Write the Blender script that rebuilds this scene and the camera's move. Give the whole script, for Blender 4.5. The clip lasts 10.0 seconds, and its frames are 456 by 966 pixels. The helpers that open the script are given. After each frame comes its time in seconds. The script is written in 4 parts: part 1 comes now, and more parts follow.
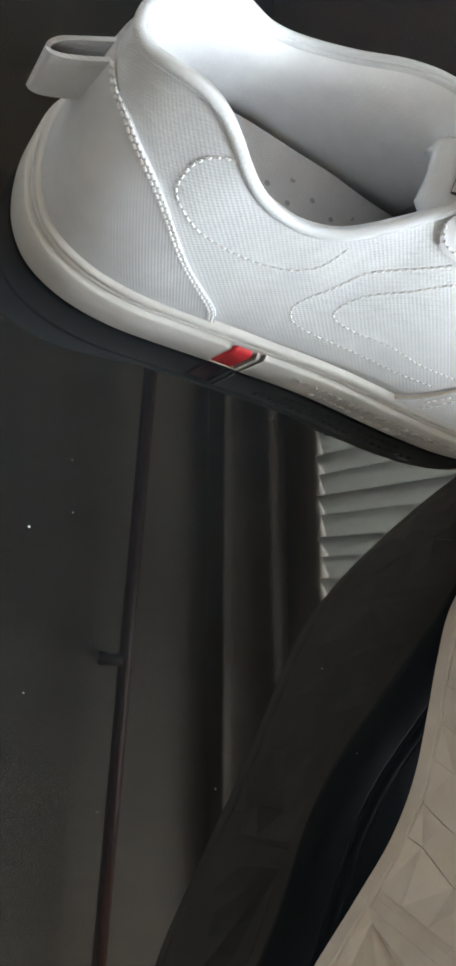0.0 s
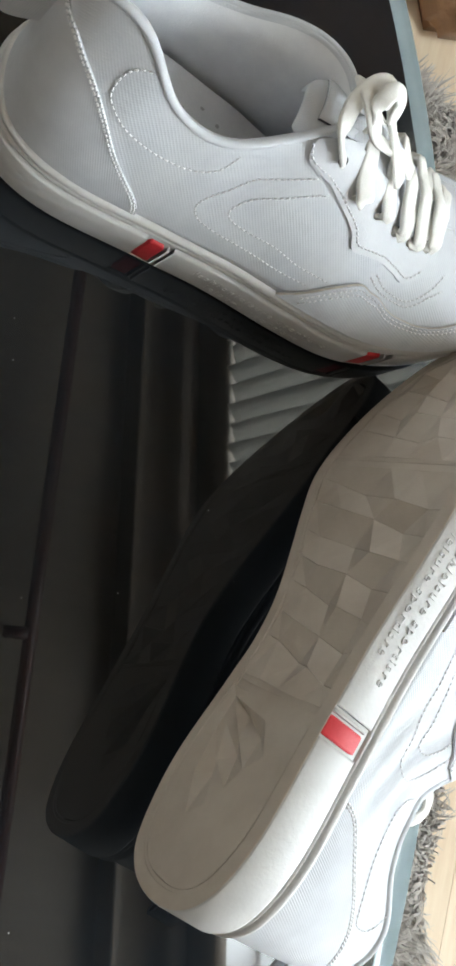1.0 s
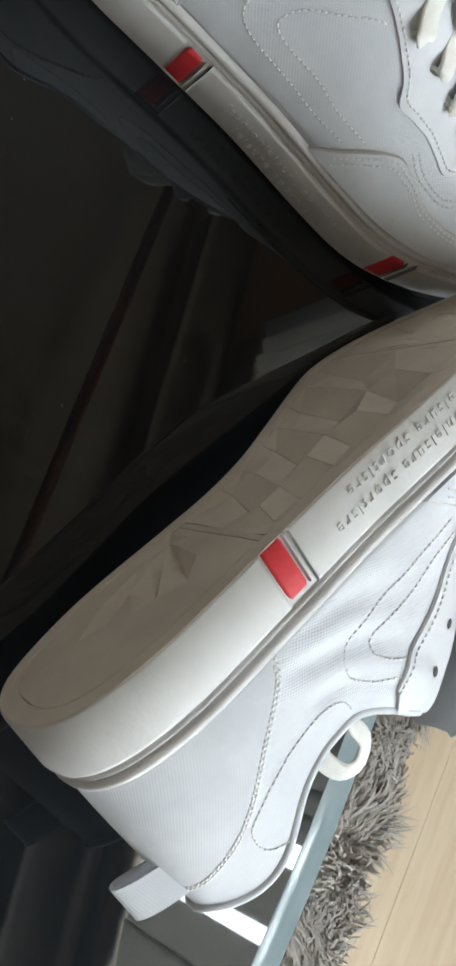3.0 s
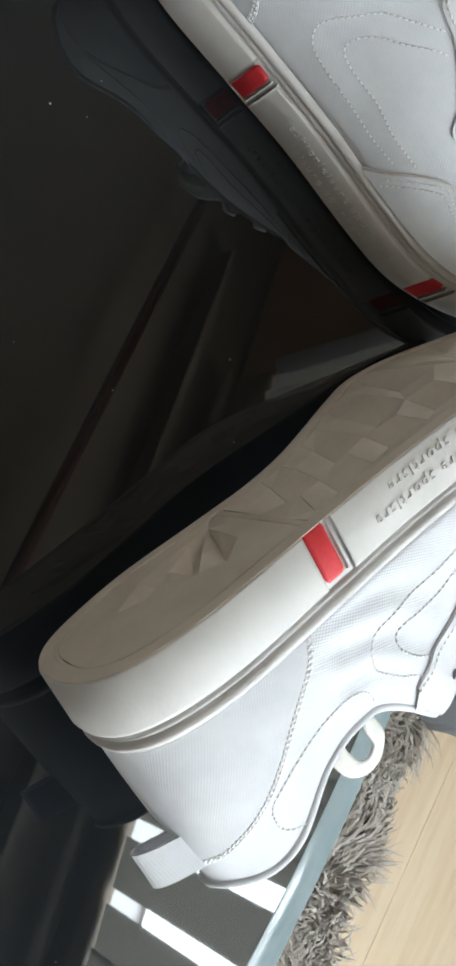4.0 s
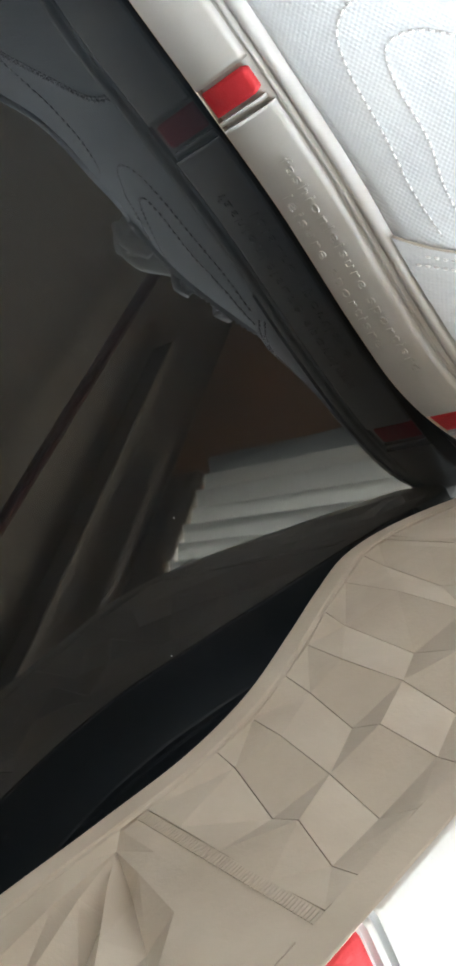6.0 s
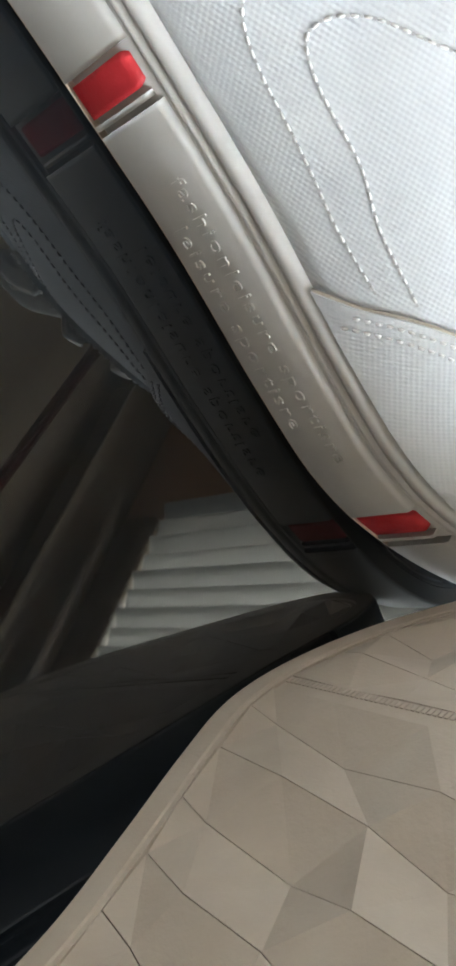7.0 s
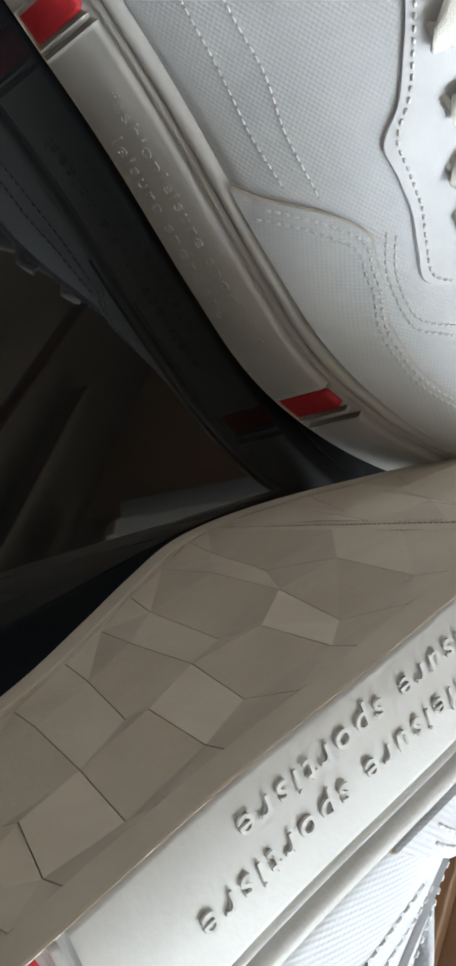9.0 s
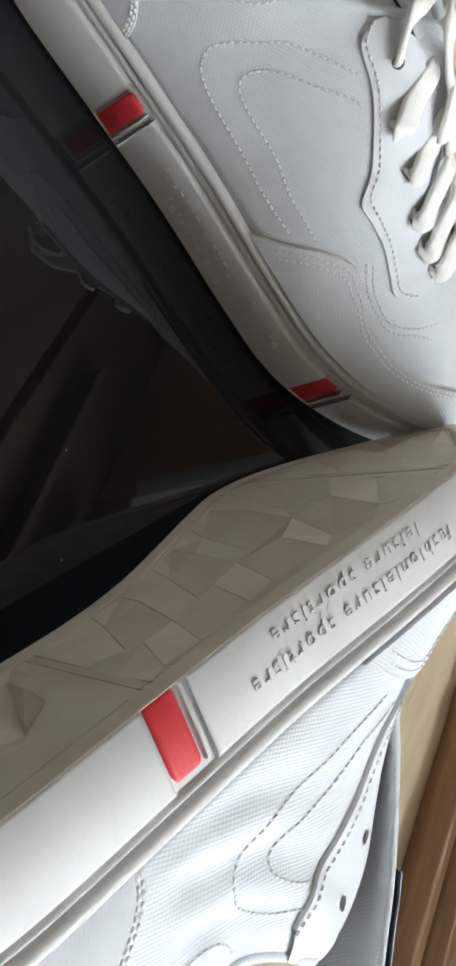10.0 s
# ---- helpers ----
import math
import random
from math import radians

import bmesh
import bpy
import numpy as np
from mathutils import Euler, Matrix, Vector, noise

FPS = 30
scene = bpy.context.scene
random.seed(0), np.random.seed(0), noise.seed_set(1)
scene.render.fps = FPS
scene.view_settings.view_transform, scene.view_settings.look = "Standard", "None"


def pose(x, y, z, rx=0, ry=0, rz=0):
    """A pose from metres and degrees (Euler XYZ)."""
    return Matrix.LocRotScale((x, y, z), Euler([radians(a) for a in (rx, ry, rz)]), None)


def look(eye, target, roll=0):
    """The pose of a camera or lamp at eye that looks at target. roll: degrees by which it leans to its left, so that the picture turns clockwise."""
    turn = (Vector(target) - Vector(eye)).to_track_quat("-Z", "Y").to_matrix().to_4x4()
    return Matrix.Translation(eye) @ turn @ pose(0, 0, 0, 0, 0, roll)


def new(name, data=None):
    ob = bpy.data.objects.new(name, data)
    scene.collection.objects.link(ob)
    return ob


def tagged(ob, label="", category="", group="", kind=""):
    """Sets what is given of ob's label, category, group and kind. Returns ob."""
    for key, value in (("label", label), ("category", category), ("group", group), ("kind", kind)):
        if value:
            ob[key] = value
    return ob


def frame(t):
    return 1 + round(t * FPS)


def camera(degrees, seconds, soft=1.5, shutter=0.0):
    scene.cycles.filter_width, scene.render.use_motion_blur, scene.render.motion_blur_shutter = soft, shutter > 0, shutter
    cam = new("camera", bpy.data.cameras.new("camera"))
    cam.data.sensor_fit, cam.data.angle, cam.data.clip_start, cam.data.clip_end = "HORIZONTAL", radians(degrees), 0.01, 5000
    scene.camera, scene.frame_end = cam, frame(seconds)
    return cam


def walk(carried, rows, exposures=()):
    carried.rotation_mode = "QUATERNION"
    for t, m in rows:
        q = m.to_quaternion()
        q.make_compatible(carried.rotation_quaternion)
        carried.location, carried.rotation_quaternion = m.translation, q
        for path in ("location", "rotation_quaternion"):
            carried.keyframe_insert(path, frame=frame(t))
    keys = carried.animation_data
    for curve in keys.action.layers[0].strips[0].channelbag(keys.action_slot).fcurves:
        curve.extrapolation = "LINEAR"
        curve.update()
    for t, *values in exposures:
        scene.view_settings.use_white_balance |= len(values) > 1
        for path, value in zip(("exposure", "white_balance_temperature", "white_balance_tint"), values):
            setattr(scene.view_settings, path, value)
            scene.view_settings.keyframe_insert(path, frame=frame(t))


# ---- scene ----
cam = camera(28.47, 10.0, soft=3.3)
PATH = [
    (0.0, (-0.1089, -0.1109, 0.7066), (0.0306, -0.0347, 0.3948), 77.74),
    (0.5, (-0.1225, -0.1633, 0.7681), (0.0295, -0.0823, 0.4634), 79.54),
    (0.8, (-0.1350, -0.1690, 0.7800), (0.0386, -0.0913, 0.4862), 82.10),
    (1.0, (-0.1199, -0.1821, 0.7724), (0.0476, -0.0965, 0.4772), 81.88),
    (1.2, (-0.1210, -0.1830, 0.7520), (0.0610, -0.1036, 0.4638), 85.00),
    (1.5, (-0.0856, -0.1958, 0.7333), (0.0851, -0.1085, 0.4405), 83.86),
    (2.0, (-0.0364, -0.2140, 0.7196), (0.1368, -0.1216, 0.4298), 83.35),
    (2.5, (-0.0108, -0.2378, 0.7236), (0.1526, -0.1316, 0.4329), 81.83),
    (3.0, (-0.0377, -0.2667, 0.7265), (0.1088, -0.1339, 0.4378), 81.73),
    (3.2, (-0.0431, -0.2732, 0.7223), (0.1010, -0.1333, 0.4357), 82.11),
    (4.5, (-0.0433, -0.2970, 0.7281), (0.0939, -0.1515, 0.4409), 82.84),
    (5.0, (-0.0296, -0.2773, 0.6775), (0.1079, -0.1248, 0.3941), 82.81),
    (5.2, (-0.0189, -0.2581, 0.6629), (0.1222, -0.0969, 0.3862), 82.20),
    (6.3, (-0.0121, -0.1911, 0.5904), (0.1179, 0.0023, 0.3293), 79.72),
    (6.5, (-0.0106, -0.1803, 0.5842), (0.1186, 0.0189, 0.3270), 80.05),
    (6.8, (0.0050, -0.1580, 0.5800), (0.1297, 0.0435, 0.3225), 80.30),
    (7.0, (0.0131, -0.1480, 0.5756), (0.1405, 0.0553, 0.3208), 80.61),
    (7.5, (0.0201, -0.1362, 0.5712), (0.1481, 0.0687, 0.3181), 81.20),
    (8.0, (0.0223, -0.1345, 0.5731), (0.1504, 0.0736, 0.3226), 81.44),
    (8.5, (0.0225, -0.1522, 0.5823), (0.1538, 0.0616, 0.3384), 80.94),
    (9.0, (0.0306, -0.1877, 0.5992), (0.1645, 0.0259, 0.3565), 78.87),
    (9.5, (0.0196, -0.2220, 0.6270), (0.1578, -0.0114, 0.3841), 78.43),
    (10.0, (-0.0028, -0.2473, 0.6561), (0.1348, -0.0407, 0.4094), 78.88),
]
walk(cam, [(t, look(eye, target, roll)) for t, eye, target, roll in PATH],
     exposures=[(0.0, 1.85), (0.5, 2.0), (1.0, 1.4), (1.5, 1.2), (2.0, 1.25), (2.5, 0.9), (3.2, 1.15), (4.5, 1.3), (5.2, 1.5), (6.3, 2.65), (7.0, 2.15), (8.0, 1.9), (8.5, 1.9), (9.0, 1.3), (9.5, 1.3), (10.0, 1.2)])

from mathutils.geometry import delaunay_2d_cdt

# ---- light ----
TOP = 0.42            # height of the table top
CEIL = 2.74
world = bpy.data.worlds.new("world")
scene.world = world
world.use_nodes = True
wn = world.node_tree
sky = wn.nodes.new("ShaderNodeTexSky")
sky.sky_type, sky.sun_disc = "NISHITA", False
sky.sun_elevation, sky.sun_rotation = radians(42), radians(100)
wn.links.new(sky.outputs[0], wn.nodes["Background"].inputs[0])
wn.nodes["Background"].inputs[1].default_value = 0.12

# the window wall stands at a slant to the table: W0 on it, along WD, facing the room
W0 = Vector((1.52, -0.35, 0.0))
WD = Vector((-0.28, 0.96, 0.0)).normalized()
WN = Vector((-WD.y, WD.x, 0.0))


def wall_pose(along, height, out=0.0):
    """A pose on the window wall: x along it, y into the room, z up."""
    m = Matrix((WD, WN, Vector((0, 0, 1)))).transposed().to_4x4()
    return Matrix.Translation(W0 + WD * along + WN * out + Vector((0, 0, height))) @ m


def window_lamp(name, m, w, h, watts):
    lamp = new(name, bpy.data.lights.new(name, "AREA"))
    lamp.data.shape, lamp.data.size, lamp.data.size_y = "RECTANGLE", w, h
    lamp.data.energy, lamp.data.color = watts, (0.82, 0.935, 1.0)
    lamp.matrix_world = m
    return lamp


window_lamp("window_light", wall_pose(0.55, 1.92, -0.16) @ pose(0, 0, 0, 90, 0, 0), 2.2, 1.2, 175)
# added lamp in an unseen opening beside the blind, for more light on the shoes
window_lamp("window_light", wall_pose(-0.84, 1.92, -0.16) @ pose(0, 0, 0, 90, 0, 0), 0.62, 1.2, 8)
# lower part of that unseen opening: an added lamp that brightens floor and rug
window_lamp("added_floor_light", wall_pose(-0.84, 0.62, -0.16) @ pose(0, 0, 0, 90, 0, 0), 0.62, 1.1, 6)


# ---- materials ----
def material(name):
    m = bpy.data.materials.new(name)
    m.use_nodes = True
    return m, m.node_tree, m.node_tree.nodes["Principled BSDF"]


def ramp_noise(t, coord, scale, a, b, detail=4, rough=0.6):
    n = t.nodes.new("ShaderNodeTexNoise")
    n.inputs["Scale"].default_value, n.inputs["Detail"].default_value, n.inputs["Roughness"].default_value = scale, detail, rough
    t.links.new(coord, n.inputs["Vector"])
    r = t.nodes.new("ShaderNodeValToRGB")
    r.color_ramp.elements[0].position, r.color_ramp.elements[1].position = 0.35, 0.65
    r.color_ramp.elements[0].color, r.color_ramp.elements[1].color = (*a, 1), (*b, 1)
    t.links.new(n.outputs["Fac"], r.inputs["Fac"])
    return r.outputs["Color"], n.outputs["Fac"]


def bump(t, bsdf, height, strength, distance):
    b = t.nodes.new("ShaderNodeBump")
    b.inputs["Strength"].default_value, b.inputs["Distance"].default_value = strength, distance
    t.links.new(height, b.inputs["Height"])
    if bsdf.inputs["Normal"].is_linked:
        t.links.new(bsdf.inputs["Normal"].links[0].from_socket, b.inputs["Normal"])
    t.links.new(b.outputs["Normal"], bsdf.inputs["Normal"])


def plain(name, a, b, scale=60, rough=0.5, relief=0.0, metal=0.0, fine=900):
    m, t, p = material(name)
    c = t.nodes.new("ShaderNodeTexCoord").outputs["Object"]
    col, _ = ramp_noise(t, c, scale, a, b)
    t.links.new(col, p.inputs["Base Color"])
    p.inputs["Roughness"].default_value, p.inputs["Metallic"].default_value = rough, metal
    if relief:
        _, f = ramp_noise(t, c, fine, a, b, 2)
        bump(t, p, f, relief, 0.0006)
    return m


def twill(name, a, b, pitch, diagonal, strength=0.35):
    """White woven cloth: fine ribs over a faint second set, so that single threads show."""
    m, t, p = material(name)
    c = t.nodes.new("ShaderNodeTexCoord").outputs["UV"]
    col, _ = ramp_noise(t, c, 40, a, b)
    heights = []
    for turn, size in ((diagonal, pitch), (diagonal + 78, pitch * 1.25)):
        mp = t.nodes.new("ShaderNodeMapping")
        mp.inputs["Rotation"].default_value = (0, 0, radians(turn))
        t.links.new(c, mp.inputs["Vector"])
        w = t.nodes.new("ShaderNodeTexWave")
        w.inputs["Scale"].default_value = 0.314 / size
        w.inputs["Distortion"].default_value = 0.6
        w.inputs["Detail"].default_value = 1
        w.inputs["Detail Scale"].default_value = 3
        t.links.new(mp.outputs[0], w.inputs["Vector"])
        heights.append(w.outputs["Fac"])
    mx = t.nodes.new("ShaderNodeMath")
    mx.operation = "MULTIPLY_ADD"
    mx.inputs[1].default_value = 0.6
    t.links.new(heights[1], mx.inputs[0])
    t.links.new(heights[0], mx.inputs[2])
    t.links.new(col, p.inputs["Base Color"])
    p.inputs["Roughness"].default_value = 0.85
    p.inputs["Sheen Weight"].default_value = 0.15
    bump(t, p, mx.outputs[0], strength, 0.0005)
    _, soft = ramp_noise(t, c, 55, a, b, 2, 0.4)
    bump(t, p, soft, 0.35, 0.0025)
    return m


def timber(name, a, b, along=(1, 12, 12), scale=6, rough=0.35):
    m, t, p = material(name)
    c = t.nodes.new("ShaderNodeTexCoord").outputs["Object"]
    mp = t.nodes.new("ShaderNodeMapping")
    mp.inputs["Scale"].default_value = along
    t.links.new(c, mp.inputs["Vector"])
    col, f = ramp_noise(t, mp.outputs[0], scale, a, b, 6)
    oi = t.nodes.new("ShaderNodeObjectInfo")
    hsv = t.nodes.new("ShaderNodeHueSaturation")
    mr = t.nodes.new("ShaderNodeMapRange")
    mr.inputs["To Min"].default_value, mr.inputs["To Max"].default_value = 0.88, 1.08
    t.links.new(oi.outputs["Random"], mr.inputs["Value"])
    t.links.new(mr.outputs[0], hsv.inputs["Value"])
    t.links.new(col, hsv.inputs["Color"])
    t.links.new(hsv.outputs[0], p.inputs["Base Color"])
    p.inputs["Roughness"].default_value = rough
    bump(t, p, f, 0.15, 0.001)
    return m


CANVAS = twill("white_canvas", (0.585, 0.605, 0.645), (0.65, 0.67, 0.70), 0.00100, 62, 0.2)
CANVAS_HEEL = twill("white_heel_canvas", (0.545, 0.56, 0.595), (0.61, 0.625, 0.655), 0.00095, 24, 0.15)
CANVAS_TOE = twill("white_toe_canvas", (0.585, 0.605, 0.645), (0.65, 0.67, 0.70), 0.00100, 40, 0.2)
SMOOTH = plain("white_leatherette", (0.615, 0.63, 0.66), (0.66, 0.675, 0.705), 80, 0.55, 0.15)
LINING = plain("pale_lining", (0.78, 0.79, 0.82), (0.84, 0.85, 0.87), 90, 0.9, 0.3, fine=1500)
RUBBER = plain("white_rubber", (0.54, 0.532, 0.52), (0.61, 0.602, 0.592), 28, 0.5, 0.2, fine=500)
TREAD = plain("tread_rubber", (0.53, 0.455, 0.38), (0.60, 0.525, 0.445), 35, 0.6, 0.15)
RED = plain("red_rubber", (0.62, 0.03, 0.04), (0.70, 0.045, 0.06), 120, 0.5, 0.4, fine=700)
THREAD = plain("white_thread", (0.80, 0.80, 0.82), (0.86, 0.86, 0.87), 300, 0.8)
LACE = plain("cotton_lace", (0.80, 0.79, 0.75), (0.86, 0.85, 0.81), 200, 0.9, 0.5, fine=1800)
RAW = plain("raw_cloth_edge", (0.50, 0.45, 0.40), (0.60, 0.55, 0.50), 200, 0.9)
NEEDLE = plain("needle_hole", (0.46, 0.46, 0.48), (0.52, 0.52, 0.54), 90, 0.9)
HOLE = plain("eyelet_shadow", (0.05, 0.05, 0.055), (0.08, 0.08, 0.085), 50, 0.8)
NAVY = plain("navy_edging", (0.02, 0.025, 0.04), (0.035, 0.04, 0.06), 80, 0.8)


# ---- mesh helpers ----
def part(name, bm, mat, parent=None, label="", smooth=True):
    me = bpy.data.meshes.new(name)
    bm.to_mesh(me)
    bm.free()
    me.materials.append(mat)
    if smooth:
        me.polygons.foreach_set("use_smooth", [True] * len(me.polygons))
    ob = new(name, me)
    ob.parent = parent
    return tagged(ob, label)


def grid_bm(rows, close_u=False, close_v=False):
    """A bmesh from rows of points; u runs along a row, v from row to row. UVs are metres along the surface."""
    bm = bmesh.new()
    vs = [[bm.verts.new(p) for p in r] for r in rows]
    nu, nv = len(rows[0]), len(rows)
    uv = bm.loops.layers.uv.new("UVMap")
    us, k = [[0.0] for _ in rows], nu
    for j, r in enumerate(rows):
        for i in range(nu):
            us[j].append(us[j][-1] + (Vector(r[(i + 1) % k]) - Vector(r[i])).length)
    vsum = [[0.0] for _ in range(nu)]
    for i in range(nu):
        for j in range(nv):
            vsum[i].append(vsum[i][-1] + (Vector(rows[(j + 1) % nv][i]) - Vector(rows[j][i])).length)
    for j in range(nv if close_v else nv - 1):
        for i in range(nu if close_u else nu - 1):
            i2, j2 = (i + 1) % nu, (j + 1) % nv
            try:
                f = bm.faces.new((vs[j][i], vs[j][i2], vs[j2][i2], vs[j2][i]))
            except ValueError:
                continue
            for lp, (a, b) in zip(f.loops, ((i, j), (i + 1, j), (i + 1, j + 1), (i, j + 1))):
                jj, ii = b % nv, a % nu
                lp[uv].uv = (us[0][a], vsum[ii][b])
    return bm


def box_bm(size, bevel=0.0, at=(0, 0, 0), segments=2):
    bm = bmesh.new()
    bmesh.ops.create_cube(bm, size=1, matrix=Matrix.Translation(at) @ Matrix.Diagonal((*size, 1)))
    if bevel:
        bmesh.ops.bevel(bm, geom=bm.edges[:], offset=bevel, segments=segments, affect="EDGES")
    return bm


def tube_bm(points, radius, sides=8, flat=1.0, closed=False, ends=True, ref=None):
    """A tube along points; flat squeezes it along the reference direction, for laces and tapes."""
    pts = [Vector(p) for p in points]
    rows = []
    up = Vector(ref) if ref else Vector((0.31, 0.2, 0.93))
    for i, p in enumerate(pts):
        a = pts[i - 1] if (i or closed) else p
        b = pts[(i + 1) % len(pts)] if (i < len(pts) - 1 or closed) else p
        d = (b - a).normalized()
        x = d.cross(up).normalized()
        y = x.cross(d)
        rows.append([p + radius * (math.cos(q) * x + flat * math.sin(q) * y) for q in np.arange(sides) * 2 * math.pi / sides])
    bm = grid_bm(rows, close_u=True, close_v=closed)
    if ends and not closed:
        bm.verts.ensure_lookup_table()
        bm.faces.new(bm.verts[:sides][::-1])
        bm.faces.new(bm.verts[-sides:])
    return bm


def spline(ctrl, n, closed=False):
    """Catmull-Rom through ctrl, n points at even steps of arc."""
    c = np.array(ctrl, float)
    k = len(c)
    out = []
    for i in range(k if closed else k - 1):
        if closed:
            p0, p1, p2, p3 = c[i - 1], c[i], c[(i + 1) % k], c[(i + 2) % k]
        else:
            p0, p1, p2, p3 = c[max(i - 1, 0)], c[i], c[i + 1], c[min(i + 2, k - 1)]
        for t in np.arange(24) / 24:
            out.append(0.5 * (2 * p1 + (p2 - p0) * t + (2 * p0 - 5 * p1 + 4 * p2 - p3) * t * t + (3 * p1 - p0 - 3 * p2 + p3) * t ** 3))
    out.append(c[0] if closed else c[-1])
    out = np.array(out)
    arc = np.concatenate([[0], np.cumsum(np.linalg.norm(np.diff(out, axis=0), axis=1))])
    at = np.linspace(0, arc[-1], n + 1)[:-1] if closed else np.linspace(0, arc[-1], n)
    return np.stack([np.interp(at, arc, out[:, d]) for d in range(out.shape[1])], 1)


def smooth_step(a, b, x):
    t = np.clip((x - a) / (b - a), 0, 1)
    return t * t * (3 - 2 * t)


# ---- the shoe, as a right shoe: x from heel to toe, y from the outer to the inner side, z up ----
OUTLINE = [(0.0052, 0.036), (0.0088, 0.017), (0.0208, 0.0045), (0.045, -0.0015), (0.086, 0.0), (0.125, 0.0015), (0.165, 0.0), (0.195, 0.0005),
           (0.218, 0.0050), (0.243, 0.0150), (0.268, 0.031), (0.285, 0.049), (0.2935, 0.067), (0.291, 0.083), (0.278, 0.0970), (0.253, 0.1045),
           (0.224, 0.1055), (0.198, 0.1025), (0.176, 0.0935), (0.155, 0.0830), (0.132, 0.0725), (0.110, 0.0680), (0.086, 0.0690), (0.050, 0.0710), (0.0208, 0.0640), (0.0088, 0.053)]
NS = 520
EDGE = spline(OUTLINE, NS, closed=True)
TAN = np.roll(EDGE, -1, 0) - np.roll(EDGE, 1, 0)
TAN /= np.linalg.norm(TAN, axis=1)[:, None]
INWARD = np.stack([-TAN[:, 1], TAN[:, 0]], 1)
TOE = int(np.argmax(EDGE[:, 0]))


def spring(x):
    return 0.020 * smooth_step(0.185, 0.32, x)


def tall(x):
    return 0.94 - 0.03 * smooth_step(0.05, 0.2, x)


def ring(inset, z):
    p = EDGE + INWARD * inset
    return [(a, b, z * tall(e) + spring(e)) for (a, b), e in zip(p, EDGE[:, 0])]


def centre(x):
    return 0.0365 + 0.031 * smooth_step(0.05, 0.26, x)


# top line of the upper on the outer side, by the place along the edge: collar, then the ridge of the vamp
TOPLINE = [(0.003, 0.010, 0.0000, 0.0965), (0.010, 0.014, 0.0070, 0.0975), (0.020, 0.021, 0.0105, 0.1010), (0.030, 0.030, 0.0130, 0.1035), (0.040, 0.040, 0.0165, 0.1005),
           (0.0465, 0.046, 0.0195, 0.0945), (0.053, 0.053, 0.0205, 0.0880), (0.060, 0.060, 0.0208, 0.0825), (0.075, 0.074, 0.0212, 0.0785), (0.090, 0.087, 0.0200, 0.0805), (0.100, 0.098, 0.0150, 0.0860), (0.110, 0.107, 0.0110, 0.0915),
           (0.120, 0.114, 0.0080, 0.0990), (0.132, 0.124, 0.0, 0.1060), (0.145, 0.136, 0.0, 0.0995), (0.160, 0.150, 0.0, 0.0895), (0.175, 0.165, 0.0, 0.0775),
           (0.190, 0.180, 0.0, 0.0680), (0.205, 0.195, 0.0, 0.0605), (0.220, 0.208, 0.0, 0.0560), (0.240, 0.226, 0.0, 0.0530), (0.265, 0.246, 0.0, 0.0510), (0.2935, 0.259, 0.0, 0.0495)]
TL = np.array(TOPLINE)
# the inner side stands more open, lower at the heel and higher towards the laces
IL = np.array([(0.003, 0.010, 0.0365, 0.0965), (0.010, 0.014, 0.0440, 0.0980), (0.020, 0.021, 0.0510, 0.1000), (0.030, 0.030, 0.0565, 0.0985), (0.040, 0.040, 0.0615, 0.0900), (0.0465, 0.046, 0.0640, 0.0845),
               (0.053, 0.053, 0.0660, 0.0825), (0.060, 0.060, 0.0675, 0.0825), (0.075, 0.074, 0.0685, 0.0870), (0.090, 0.087, 0.0685, 0.0950), (0.100, 0.098, 0.0665, 0.1005), (0.110, 0.107, 0.0610, 0.1045), (0.120, 0.114, 0.0530, 0.1065)])
NV = 30


def upper_grid():
    g = np.zeros((NV, NS, 3))
    for i, (x, y) in enumerate(EDGE):
        b = EDGE[i] + INWARD[i] * 0.0024
        outer = i <= TOE
        tx, hw, tz = (np.interp(x, TL[:, 0], TL[:, k]) for k in (1, 2, 3))
        ty = centre(tx) - hw
        if not outer and x < 0.132:
            f = float(smooth_step(0.120, 0.132, x))
            tx, ty, tz = (np.interp(x, IL[:, 0], IL[:, k]) * (1 - f) + w * f for k, w in ((1, tx), (2, centre(tx)), (3, tz)))
        zb = 0.0315 * tall(x) + spring(x)
        k = float(smooth_step(0.10, 0.17, x))
        for j, v in enumerate(np.linspace(0, 1, NV)):
            hr = v ** 1.35 - 0.10 * math.sin(math.pi * v) * (1 - v)
            zr = v
            hf, zf = 1 - math.cos(math.pi / 2 * v) ** 1.1, math.sin(math.pi / 2 * v) ** 0.92
            hf = hf + (0.85 * v + 0.15 * hf - hf) * (1 - float(smooth_step(0.19, 0.25, x)))
            h, zz = hr * (1 - k) + hf * k, zr * (1 - k) + zf * k
            g[j, i] = (b[0] + (tx - b[0]) * h, b[1] + (ty - b[1]) * h, zb + (tz - zb) * zz)
    for _ in range(20):      # ease the kinks of the top line
        g[1:] = 0.5 * g[1:] + 0.25 * (np.roll(g[1:], 1, 1) + np.roll(g[1:], -1, 1))
    return g


def normals(g):
    n = np.cross(np.gradient(g, axis=1), np.gradient(g, axis=0))
    return n / (np.linalg.norm(n, axis=2)[..., None] + 1e-12)


